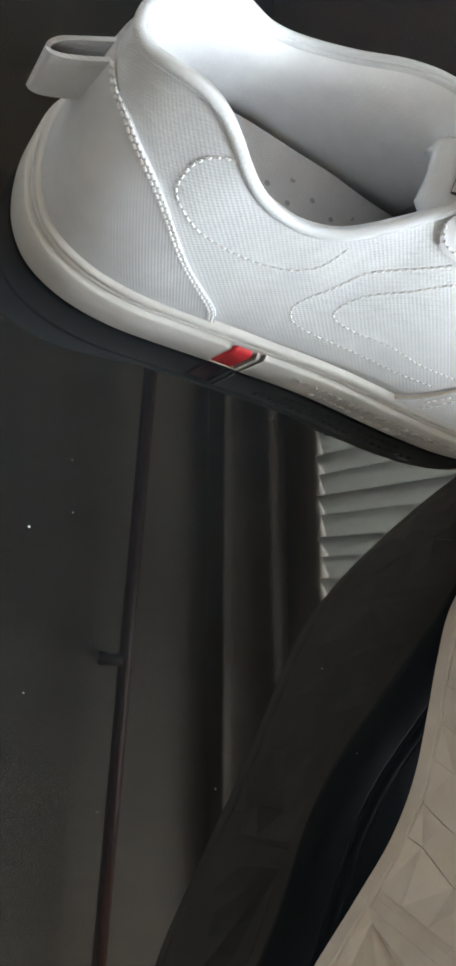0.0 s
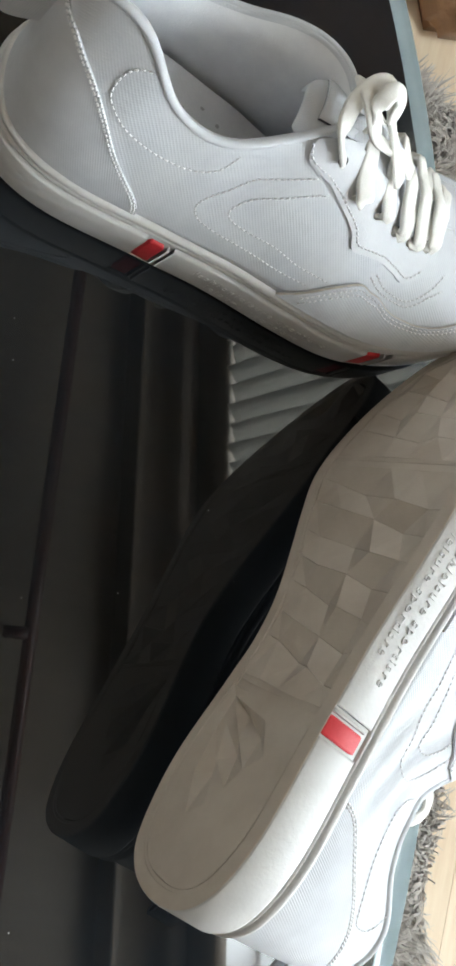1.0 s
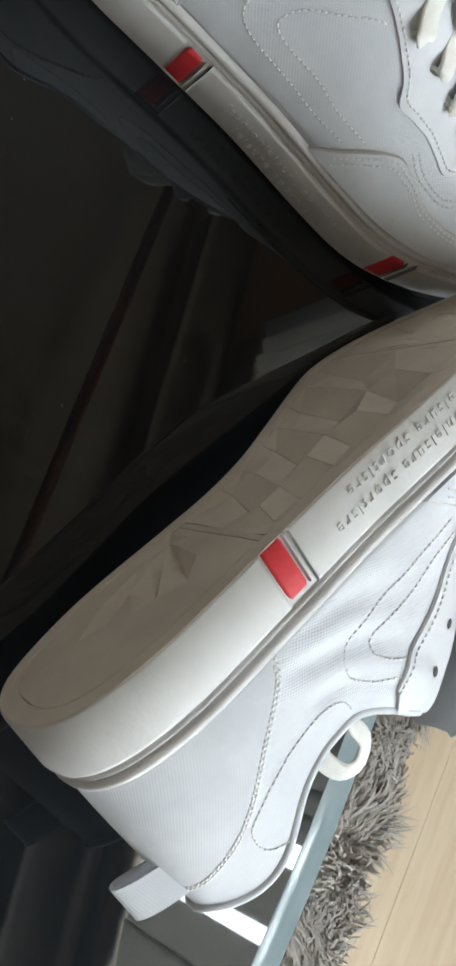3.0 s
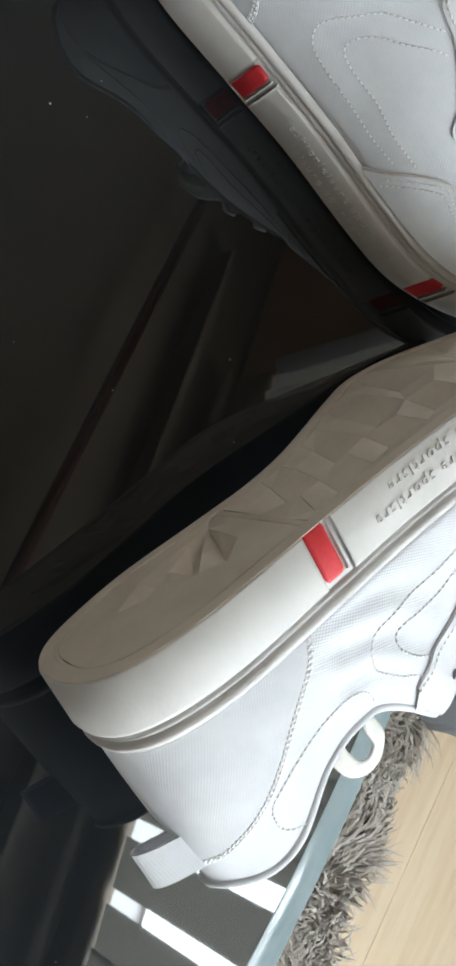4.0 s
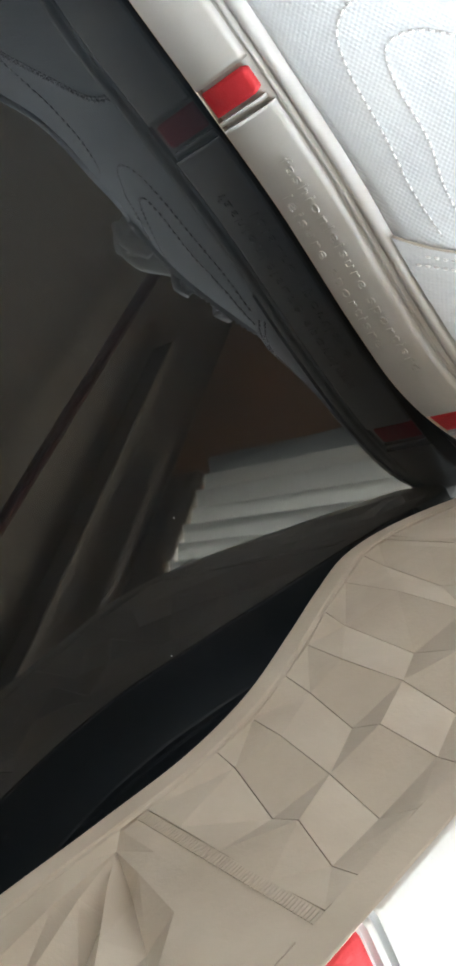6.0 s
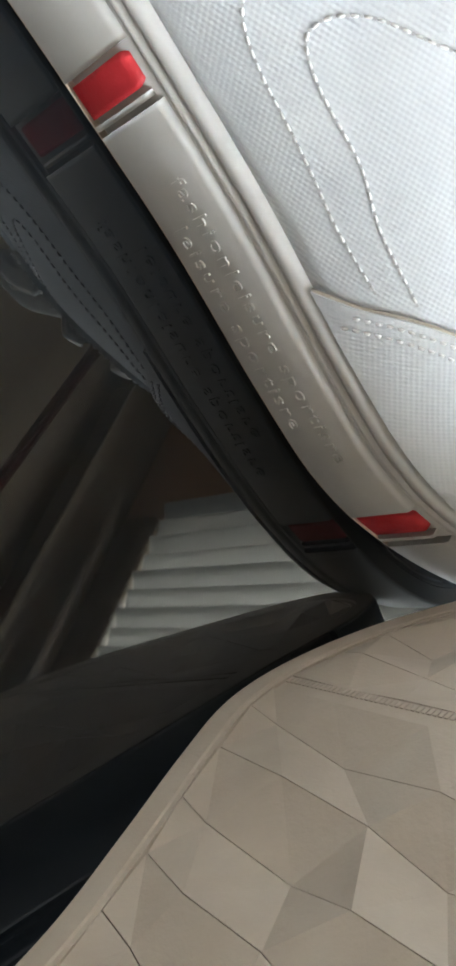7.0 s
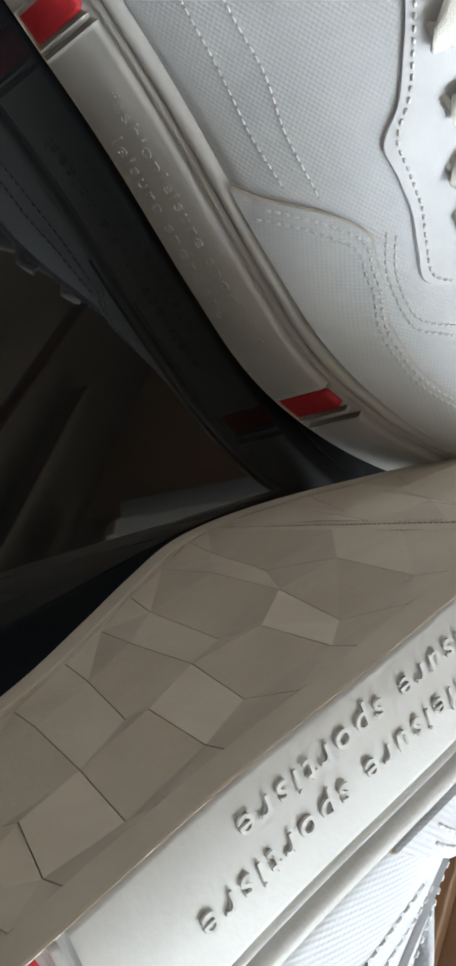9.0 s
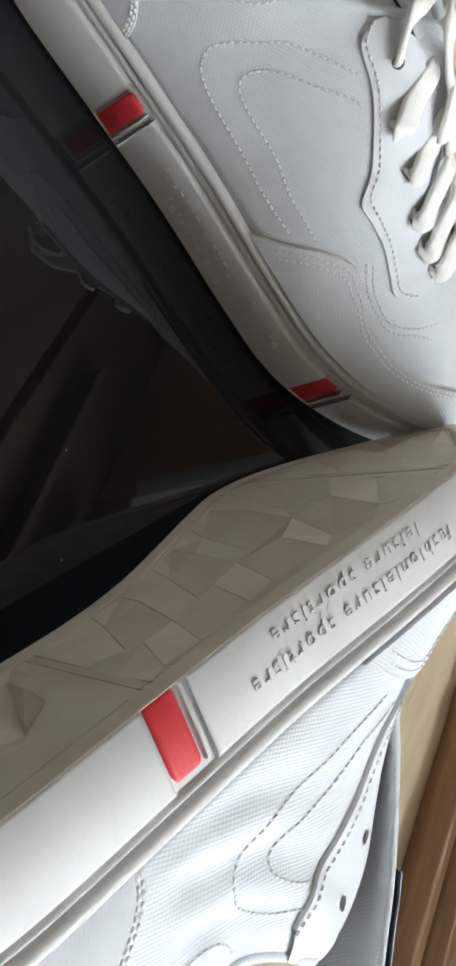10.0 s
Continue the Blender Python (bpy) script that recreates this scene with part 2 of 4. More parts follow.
def flared(g):
    """The unlaced upper: the outer stay stands open, away from the tongue."""
    h = g.copy()
    for j, v in enumerate(np.linspace(0, 1, NV)):
        x = g[j, :TOE + 1, 0]
        w = smooth_step(0.30, 0.95, v) * smooth_step(0.088, 0.125, x) * (1 - smooth_step(0.135, 0.195, x))
        h[j, :TOE + 1] += np.stack([w * 0.002, -w * 0.008, w * 0.012], 1)
        # soft creases run forward from the heel seam
        c = smooth_step(0.070, 0.085, x) * (1 - smooth_step(0.105, 0.150, x)) * smooth_step(0.02, 0.15, v) * (1 - smooth_step(0.55, 0.85, v))
        h[j, :TOE + 1, 1] -= 0.0011 * c * np.sin(2 * math.pi * (v * 3.1 - (x - 0.075) * 20)) - 0.0009 * c
    return h


GRID = upper_grid()
GN = normals(GRID)


def on_upper(s, v, off=0.0):
    """The place at s (steps along the edge) and v (0 rim, 1 top), lifted off the cloth."""
    v = min(max(v, 0.0), 1.0) * (NV - 1)
    j, i = min(int(v), NV - 2), int(math.floor(s)) % NS
    a, b, i2 = v - j, s - math.floor(s), (int(math.floor(s)) + 1) % NS
    w = ((1 - a) * (1 - b), (1 - a) * b, a * (1 - b), a * b)
    idx = ((j, i), (j, i2), (j + 1, i), (j + 1, i2))
    p = sum(GRID[q] * f for q, f in zip(idx, w))
    n = sum(GN[q] * f for q, f in zip(idx, w))
    return p + n / (np.linalg.norm(n) + 1e-9) * off


def near(x, z, y=None):
    """s and v of the place on the outer side that lies at x, z (and y)."""
    g = GRID[:, :TOE + 1]
    d = (g[..., 0] - x) ** 2 + (g[..., 2] - z) ** 2 + (0 if y is None else (g[..., 1] - y) ** 2)
    j, i = np.unravel_index(np.argmin(d), d.shape)
    return float(i), j / (NV - 1)


def build_shoe(mirror):
    """All parts of one shoe as named meshes under an Empty; mirror makes the left one."""
    shoe = new("sneaker")
    flip = Matrix.Diagonal((1, -1, 1, 1))

    def add(name, bm, mat, parent=None, label="", smooth=True):
        if mirror:
            bm.transform(flip)
            bmesh.ops.reverse_faces(bm, faces=bm.faces[:])
        return part(name, bm, mat, parent or shoe, label, smooth)

    # cupsole wall: lower wall, groove and rounded rim
    prof = [(0.0030, 0.0010), (0.0012, 0.0011), (0.0007, 0.0018), (0.0006, 0.0060), (0.0006, 0.0232), (0.0015, 0.0235), (0.0015, 0.0240), (0.0003, 0.0244),
            (-0.0003, 0.0251), (0.0003, 0.0259), (0.0015, 0.0262), (0.0015, 0.0266), (0.0002, 0.0272), (-0.0005, 0.0286), (-0.0001, 0.0302), (0.0010, 0.0312), (0.0040, 0.0316)]
    midsole = add("midsole", grid_bm([ring(*p) for p in prof], close_u=True), RUBBER, label="white rubber cupsole wall with a rounded rim")

    # raised wall panels between the red inserts
    def wall_panel(i0, i1, top=0.0231):
        idx = [k % NS for k in range(i0, i1 + 1)]
        rows = []
        for inset, z in ((0.0012, 0.0010), (-0.0010, 0.0011), (-0.0015, 0.0018), (-0.0016, top - 0.0016), (-0.0011, top - 0.0004), (0.0007, top)):
            r = ring(inset, z)
            rows.append([r[k] for k in idx])
        bm = grid_bm(rows)
        bm.verts.ensure_lookup_table()
        m = len(idx)
        for e in (0, m - 1):
            bm.faces.new([bm.verts[j * m + e] for j in range(len(rows))][::1 if e else -1])
        return bm

    def step_at(x):
        return int(np.argmin(np.abs(EDGE[:TOE, 0] - x)))

    reds = ((0.0864, 0.0941), (0.2103, 0.2180))
    text_panel = None
    spans = ((-NS // 2 + 60, step_at(0.0851)), (step_at(0.0982), step_at(0.2088)), (step_at(0.2228), NS // 2 + 56))
    for k, (i0, i1) in enumerate(spans):
        pn = add("wall_panel", wall_panel(i0, i1), RUBBER, midsole)
        text_panel = pn if k == 1 else text_panel
    for x0, x1 in reds:
        idx = range(step_at(x0), step_at(x1) + 1)
        rows = []
        for inset, z in ((0.0026, 0.0010), (-0.0002, 0.0014), (-0.0009, 0.0022), (-0.0010, 0.0190), (-0.0008, 0.0203), (-0.0001, 0.0212), (0.0010, 0.0215)):
            r = ring(inset, z)
            rows.append([r[k] for k in idx])
        # rounded upper corners
        m = len(rows[0])
        for j, cut in ((4, 0.10), (5, 0.22), (6, 0.24)):
            a, b = Vector(rows[j][0]), Vector(rows[j][-1])
            rows[j] = [Vector(p) + (b - a) * cut * (0.5 - k / (m - 1)) for k, p in enumerate(rows[j])]
        bm = grid_bm(rows)
        bm.verts.ensure_lookup_table()
        ends = {e: [bm.verts[j * m + e] for j in range(len(rows))] for e in (0, m - 1)}
        for e, edge in ends.items():
            k = range(step_at(x0), step_at(x1) + 1)[e]
            back = [bm.verts.new(v.co + Vector((*(INWARD[k] * 0.0022), 0))) for v in edge]
            for p in range(len(edge) - 1):
                bm.faces.new((edge[p], edge[p + 1], back[p + 1], back[p]))
        bmesh.ops.recalc_face_normals(bm, faces=bm.faces[:])
        add("red_insert", bm, RED, midsole, "red rubber insert in the white wall")
        # a slim white bar beside it
        add("wall_bar", wall_panel(step_at(x1 + 0.0008), step_at(x1 + 0.0024), 0.0214), RUBBER, midsole)

    # raised lettering along the wall
    def lettering(words, x_a, x_b, z, size):
        cu = bpy.data.curves.new("lettering", "FONT")
        cu.body, cu.size, cu.extrude, cu.offset, cu.resolution_u, cu.space_character = words, size, 0.00024, 0.00003, 5, 1.28
        ob = bpy.data.objects.new("lettering", cu)
        me = ob.to_mesh()
        bm = bmesh.new()
        bm.from_mesh(me)
        ob.to_mesh_clear()
        bpy.data.objects.remove(ob)
        xs = [v.co.x for v in bm.verts]
        lo, hi = min(xs), max(xs)
        for v in bm.verts:
            q = (v.co.x - lo) / (hi - lo)
            x = x_b + (x_a - x_b) * q if mirror else x_a + (x_b - x_a) * q
            s = float(np.interp(x, EDGE[:TOE, 0], np.arange(TOE)))
            k0, part_way = int(s), s - int(s)
            p = EDGE[k0] * (1 - part_way) + EDGE[k0 + 1] * part_way
            out = float(np.interp(z + v.co.y, (0.0028, 0.0038, 0.006, 0.0202), (0.0008, 0.0015, 0.0016, 0.0016))) + 0.0004 + v.co.z
            p = p - (INWARD[k0] * (1 - part_way) + INWARD[k0 + 1] * part_way) * out
            v.co = (p[0], p[1], (z + v.co.y) * float(tall(x)) + float(spring(x)))
        if mirror:
            bmesh.ops.reverse_faces(bm, faces=bm.faces[:])
        return bm

    for words, x_a, x_b, z in (("fashionleisure sportisre", 0.113, 0.190, 0.0130), ("leisure sportisre", 0.123, 0.178, 0.0055)):
        add("lettering", lettering(words, x_a, x_b, z, 0.0062), RUBBER, text_panel, "raised moulded lettering", smooth=False)

    # tread: flat border, then a sunken field of tilted facets
    border = [ring(0.0020, 0.0012), ring(-0.0008, 0.0011), ring(-0.0010, 0.0008), ring(-0.0006, 0.0006), ring(0.0046, 0.0006), ring(0.0050, 0.0010), ring(0.0062, 0.0010), ring(0.0062, 0.0100)]
    bm = grid_bm([r[::-1] for r in border], close_u=True)
    add("tread_border", bm, TREAD, midsole, "grey-white flat edge of the tread", smooth=False)
    bm = tread_field()
    add("tread", bm, TREAD, midsole, "grey-white outsole with triangular facets", smooth=False)

    # upper shell, with a little thickness
    rows = [[tuple(p) for p in r] for r in GRID]
    bm = grid_bm(rows, close_u=True)
    bmesh.ops.remove_doubles(bm, verts=bm.verts[:], dist=0.0004)
    up = add("upper", bm, CANVAS, label="white ribbed canvas upper")
    sol = up.modifiers.new("thick", "SOLIDIFY")
    sol.thickness, sol.offset = 0.0028, -1

    def strip(c0, c1, nt, nw, lift, name, mat, label=""):
        """A sheet of cloth on the upper between two curves of s, v, with a raised edge."""
        a, b = spline(c0, nt), spline(c1, nt)
        rows = []
        for k in range(nw + 1):
            f = k / nw
            rows.append([tuple(on_upper(*(a[t] * (1 - f) + b[t] * f), lift)) for t in range(nt)])
        low0 = [tuple(on_upper(*a[t], -0.0006)) for t in range(nt)]
        low1 = [tuple(on_upper(*b[t], -0.0006)) for t in range(nt)]
        bm = grid_bm([low0] + rows + [low1])
        bm.verts.ensure_lookup_table()
        for k0 in (nt, nt * (nw + 1)):
            edge = set(bm.verts[k0:k0 + nt])
            for e in bm.edges:
                if e.verts[0] in edge and e.verts[1] in edge:
                    e.smooth = False
        return add(name, bm, mat, label=label)

    def stitches(curve, name="stitching", pitch=0.0025, length=0.0016, r=0.00028, lift=0.00036, rows=(0.0,), parent=None):
        """A seam: single threads that stand a little proud of the cloth."""
        fine = spline(curve, 400)
        bm, holes = bmesh.new(), bmesh.new()
        pts = np.array([on_upper(s, v, lift) for s, v in fine])
        arc = np.concatenate([[0], np.cumsum(np.linalg.norm(np.diff(pts, axis=0), axis=1))])
        for shift in rows:
            a = pitch * (0.3 if shift > 0 else 0.0)
            while a + length < arc[-1]:
                p = np.array([np.interp(a, arc, pts[:, d]) for d in range(3)])
                q = np.array([np.interp(a + length, arc, pts[:, d]) for d in range(3)])
                s = np.interp(a, arc, fine[:, 0])
                v = np.interp(a, arc, fine[:, 1])
                n = Vector(on_upper(s, v, 1.0) - on_upper(s, v, 0.0)).normalized()
                d = Vector(q - p).normalized()
                side = n.cross(d)
                p, q = Vector(p) + side * shift, Vector(q) + side * shift
                ends = [p - n * r, p + (q - p) * 0.2, p + (q - p) * 0.8, q - n * r]
                rad = (0.35 * r, r, r, 0.35 * r)
                vs = [[bm.verts.new(e + side * (math.cos(w) * ra * 1.3) + n * (math.sin(w) * ra)) for w in np.arange(5) * 1.2566] for e, ra in zip(ends, rad)]
                for u0, u1 in zip(vs, vs[1:]):
                    for k in range(5):
                        bm.faces.new((u0[k], u0[(k + 1) % 5], u1[(k + 1) % 5], u1[k]))
                # the needle's hole at the stitch's end
                mid = q + d * ((pitch - length) * 0.5) - n * (lift * 0.5 - 0.0001)
                holes.faces.new([holes.verts.new(mid + d * (math.cos(w) * 0.00040) + side * (math.sin(w) * 0.00036)) for w in np.arange(6) * 1.0472])
                a += pitch
        seam_ob = add(name, bm, THREAD, parent, label="white thread seam")
        add("perforation", holes, NEEDLE, parent)
        return seam_ob

    # heel counter, from the seam on one side round the back to the other
    seam = [(0.0735, 0.0), (0.0705, 0.14), (0.0625, 0.28), (0.0505, 0.42), (0.0375, 0.55), (0.0250, 0.66), (0.0145, 0.75), (0.006, 0.80)]
    out_side = [(np.interp(x, EDGE[:TOE, 0], np.arange(TOE)), v) for x, v in seam]
    full = out_side + [(-s0, v) for s0, v in out_side[::-1]]
    rim = [(s, 0.0) for s, v in full]
    heel = strip(rim, full, 120, 14, 0.0011, "heel_counter", CANVAS_HEEL, "white canvas heel panel with a corded seam")
    stitches([(s - 1.2, v) for s, v in out_side], pitch=0.0021, length=0.0017, r=0.00042, lift=0.0012, rows=(-0.0005, 0.0007), parent=heel)

    # toe guard with its double seam
    g0 = near(0.148, 0.0290, 0.002)[0]
    guard = [(g0, 0.0)] + [near(*p) for p in ((0.156, 0.0375), (0.166, 0.0460), (0.1765, 0.0500), (0.184, 0.0480), (0.190, 0.0450), (0.199, 0.0428),
                                               (0.209, 0.0420), (0.225, 0.0425))] + [(TOE - 40, 0.50), (TOE, 0.50)]
    over = guard + [(2 * TOE - s, v) for s, v in guard[:-1][::-1]]
    tg = strip([(s, 0.0) for s, v in over], over, 150, 12, 0.0023, "toe_guard", CANVAS_TOE, "white canvas toe guard")
    raw = spline(guard, 120)
    add("edge_binding", tube_bm([Vector(on_upper(a, b, 0.0013)) for a, b in raw], 0.00055, 6), RAW, tg, "beige raw cloth edge")
    for drop in (0.022, 0.050):
        stitches([(s + drop * 20, v - drop) for s, v in guard[1:]], lift=0.0026, r=0.00034, parent=tg)

    # eyelet stays on both sides, with their waved outer edge
    wave = [near(*p) for p in ((0.1105, 0.0915), (0.1155, 0.0860), (0.1280, 0.0818), (0.1410, 0.0768), (0.1508, 0.0690), (0.1580, 0.0636), (0.1680, 0.0604),
                               (0.1778, 0.0576), (0.1885, 0.0535), (0.1980, 0.0510), (0.2050, 0.0535))]
    if mirror:
        wave = [near(EDGE[int(s), 0] - 0.0025, GRID[int(round(v * (NV - 1))), int(s), 2] - 0.0060) for s, v in wave]
    inner = [near(x, z, y) for x, z, y in ((0.1115, 0.0925, 0.0350), (0.120, 0.0965, 0.0360), (0.130, 0.0965, 0.0370), (0.140, 0.0910, 0.0380), (0.149, 0.0855, 0.0395), (0.158, 0.0805, 0.0410),
                                            (0.168, 0.0745, 0.0435), (0.178, 0.0680, 0.0460), (0.188, 0.0628, 0.0490), (0.198, 0.0585, 0.0525), (0.205, 0.0560, 0.0560))]
    sides = ((wave, inner), (wave, inner))
    for k, (a, b) in enumerate(sides):
        if k:
            a = [opposite(s, v) for s, v in wave]
            b = [opposite(s, v) for s, v in inner]
        es = strip(a, b, 70, 8, 0.0014, "eyelet_stay", SMOOTH, "smooth white eyelet stay with a waved edge")
        stitches([(p[0] * 0.9 + q[0] * 0.1, p[1] * 0.9 + q[1] * 0.1) for p, q in zip(a, b)], lift=0.0018, pitch=0.0026, length=0.0016, r=0.00032, parent=es)

    # ornamental seams on the quarter: two nested arrow shapes and the collar bow
    for pts in ([(0.123, 0.0825), (0.111, 0.0765), (0.102, 0.0700), (0.0955, 0.0625), (0.0915, 0.0560), (0.0900, 0.0510), (0.0920, 0.0462), (0.0985, 0.0432), (0.115, 0.0415), (0.135, 0.0400), (0.156, 0.0385)],
                [(0.130, 0.0795), (0.118, 0.0720), (0.109, 0.0650), (0.1045, 0.0600), (0.1028, 0.0560), (0.1045, 0.0520), (0.111, 0.0505), (0.125, 0.0495), (0.143, 0.0480), (0.163, 0.0465)],
                [(0.0460, 0.0915), (0.0390, 0.0875), (0.0358, 0.0815), (0.0380, 0.0745), (0.0460, 0.0682), (0.0575, 0.0636), (0.0700, 0.0620), (0.0800, 0.0642), (0.0875, 0.0690), (0.0910, 0.0765)],
                [(0.181, 0.0530), (0.189, 0.0495), (0.198, 0.0470), (0.207, 0.0470), (0.215, 0.0500), (0.221, 0.0520)],
                [(0.179, 0.0520), (0.188, 0.0480), (0.198, 0.0455), (0.208, 0.0457), (0.217, 0.0490), (0.224, 0.0510)]):
        up, along = (0.0070, 0.0030) if mirror and pts[0][0] in (0.123, 0.130) else (0.0, 0.0)
        stitches([near(x + along, z + up) for x, z in pts], lift=0.0003)

    # padded collar roll round the opening, and the lining inside it
    lip = [tuple(GRID[-1, k % NS]) for k in range(-step_at(0.121), step_at(0.121) + 1)]
    add("collar", tube_bm([Vector(p) + Vector((0, 0, -0.0012)) for p in lip], 0.0018, 10), CANVAS, label="padded white collar edge")
    rows = []
    for v, tuck in ((0.99, 0.0025), (0.93, 0.0048), (0.8, 0.0058), (0.6, 0.0052), (0.35, 0.0044), (0.08, 0.0042), (0.0, 0.0042)):
        rows.append([tuple(on_upper(k, v, -tuck)) for k in range(-step_at(0.124), step_at(0.124) + 1)])
    add("lining", grid_bm([r[::-1] for r in rows]), LINING, label="pale grey textile lining")

    # insole with its rows of small vents
    rows = []
    for inset, z in ((0.0100, 0.0470), (0.0130, 0.0455), (0.020, 0.0445), (0.028, 0.0440)):
        p = EDGE + INWARD * inset
        rows.append([(a, b, z - 0.019 * float(smooth_step(0.09, 0.17, a)) + float(spring(a)) * 0.5) for a, b in p])
    bm = grid_bm(rows, close_u=True)
    bm.verts.ensure_lookup_table()
    bm.faces.new(bm.verts[-NS:])
    ins = add("insole", bm, LINING, label="pale insole with rows of small vents")
    for r in range(4):
        for c in range(9):
            bm = bmesh.new()
            x, y = 0.048 + c * 0.0085, centre(0.05 + c * 0.008) - 0.013 + r * 0.0085 + (0.004 if c % 2 else 0)
            bmesh.ops.create_circle(bm, cap_ends=True, segments=8, radius=0.0010, matrix=Matrix.Translation((x, y, 0.0448 - 0.019 * float(smooth_step(0.09, 0.17, x)))))
            add("vent", bm, NEEDLE, ins)
    return shoe, add, stitches, step_at


def opposite(s, v):
    """The place across the shoe from s, v, at the same distance along it."""
    x = EDGE[int(round(s)) % NS, 0]
    k = TOE + int(np.argmin(np.abs(EDGE[TOE:, 0] - x)))
    return float(k), v


def across(x, f):
    """The y of a share f of the way from the outer to the inner edge of the sunken tread."""
    inner = EDGE + INWARD * 0.0064
    lat = float(np.interp(x, inner[:TOE, 0], inner[:TOE, 1]))
    med = float(np.interp(x, inner[TOE:, 0][::-1], inner[TOE:, 1][::-1]))
    return lat + (med - lat) * f


def tread_field():
    """Rows of triangular facets, each tilted its own way and stepped against the next row, parted by two ribbed cross bands; the heel is smooth but for a fan of facets."""
    rng = random.Random(5)
    bm = bmesh.new()
    base = 0.0112

    def lift(x, d):
        return d + float(spring(x))

    def sheet(places, faces):
        """Facets over places (x, y, depth), with a skirt down to the base."""
        vs = [bm.verts.new((x, y, lift(x, d))) for x, y, d in places]
        sides = set()
        for tri in faces:
            bm.faces.new([vs[k] for k in tri])
            sides.update(zip(tri, list(tri[1:]) + [tri[0]]))
        for a, b in sorted(sides):
            if (b, a) not in sides:
                low = [bm.verts.new((vs[q].co.x, vs[q].co.y, lift(vs[q].co.x, base))) for q in (b, a)]
                bm.faces.new((vs[a], vs[b], low[0], low[1]))

    def field(x0, x1, rows, tilt, deep=0.0062):
        """A lattice of triangles; fine grooves part the rows, which lean by tilt."""
        mid = 0.5 * (x0 + x1)
        n = max(3, round((across(mid, 1.0) - across(mid, 0.0)) / 0.0150))
        lines = []
        for r in range(rows + 1):
            x = x0 + (x1 - x0) * r / rows
            lean = 0.0 if r in (0, rows) else tilt * rng.uniform(0.7, 1.1)
            fs = [k / n for k in range(n + 1)] if r % 2 == 0 else [0.0] + [(k + 0.5) / n for k in range(n)] + [1.0]
            line = []
            for k, f in enumerate(fs):
                inside = 0 < k < len(fs) - 1
                f += rng.uniform(-0.13, 0.13) / n if inside else 0.0
                px = x + lean * (f - 0.5) + (rng.uniform(-0.0016, 0.0016) if inside and lean else 0.0)
                px = min(max(px, x0), x1)
                d = (0.0, deep, 0.45 * deep)[(k + r % 2) % 3] * rng.uniform(0.8, 1.1) * (1.0 if inside else 0.12) * (1.0 if lean else 0.12)
                line.append((px, across(px, f), 0.0009 + d))
            lines.append(line)
        for r in range(rows):
            a = [(x + 0.00011, y, d) for x, y, d in lines[r]]
            b = [(x - 0.00011, y, d) for x, y, d in lines[r + 1]]
            if r % 2:       # the row with more points lies first
                h = len(a)
                faces = [(k, k + 1, h + k) for k in range(h - 1)] + [(k + 1, h + k + 1, h + k) for k in range(len(b) - 1)]
            else:
                h = len(a)
                faces = [(k, h + k + 1, h + k) for k in range(h)] + [(k, k + 1, h + k + 1) for k in range(h - 1)]
            sheet(a + b, faces)

    # heel: flat, with a fan of facets that springs from the inner edge before the first band
    x0, x1 = 0.0120, 0.0878
    xs = np.linspace(x0, x1, 14)
    xs = np.unique(np.concatenate([xs, x0 + np.array([0.0006, 0.0016, 0.0030])]))
    rim = [(x, across(x, 0.0)) for x in xs] + [(x1, across(x1, f)) for f in (0.25, 0.5, 0.75)] + [(x, across(x, 1.0)) for x in xs[::-1]] + [(x0, across(x0, f)) for f in (0.75, 0.5, 0.25)]
    tip = Vector((0.0845, across(0.0845, 0.95)))
    pts, depth = [Vector(p) for p in rim], [0.0] * len(rim)
    pts.append(tip)
    depth.append(0.0016)
    creases = []
    for k, (turn, reach) in enumerate(((-97, 0.046), (-112, 0.043), (-126, 0.040), (-139, 0.044), (-151, 0.048), (-162, 0.052), (-171, 0.056))):
        way = Vector((math.cos(radians(turn)), math.sin(radians(turn))))
        last = len(rim)
        for q in (0.28, 0.62, 1.0):
            pts.append(tip + way * reach * q)
            depth.append((0.0056 if k % 2 else 0.0002) * (1.0 if q < 0.7 else 0.0))
            creases.append((last, len(pts) - 1))
            last = len(pts) - 1
    n = len(rim)
    out = delaunay_2d_cdt(pts, [(k, (k + 1) % n) for k in range(n)] + creases, [], 1, 1e-5)
    sheet([(p.x, p.y, 0.0009 + (depth[src[0]] if src else 0.0)) for p, src in zip(out[0], out[3])], [tuple(f) for f in out[2]])
    field(0.0944, 0.2048, 8, 0.010)
    field(0.2114, 0.2860, 5, 0.006, 0.0056)
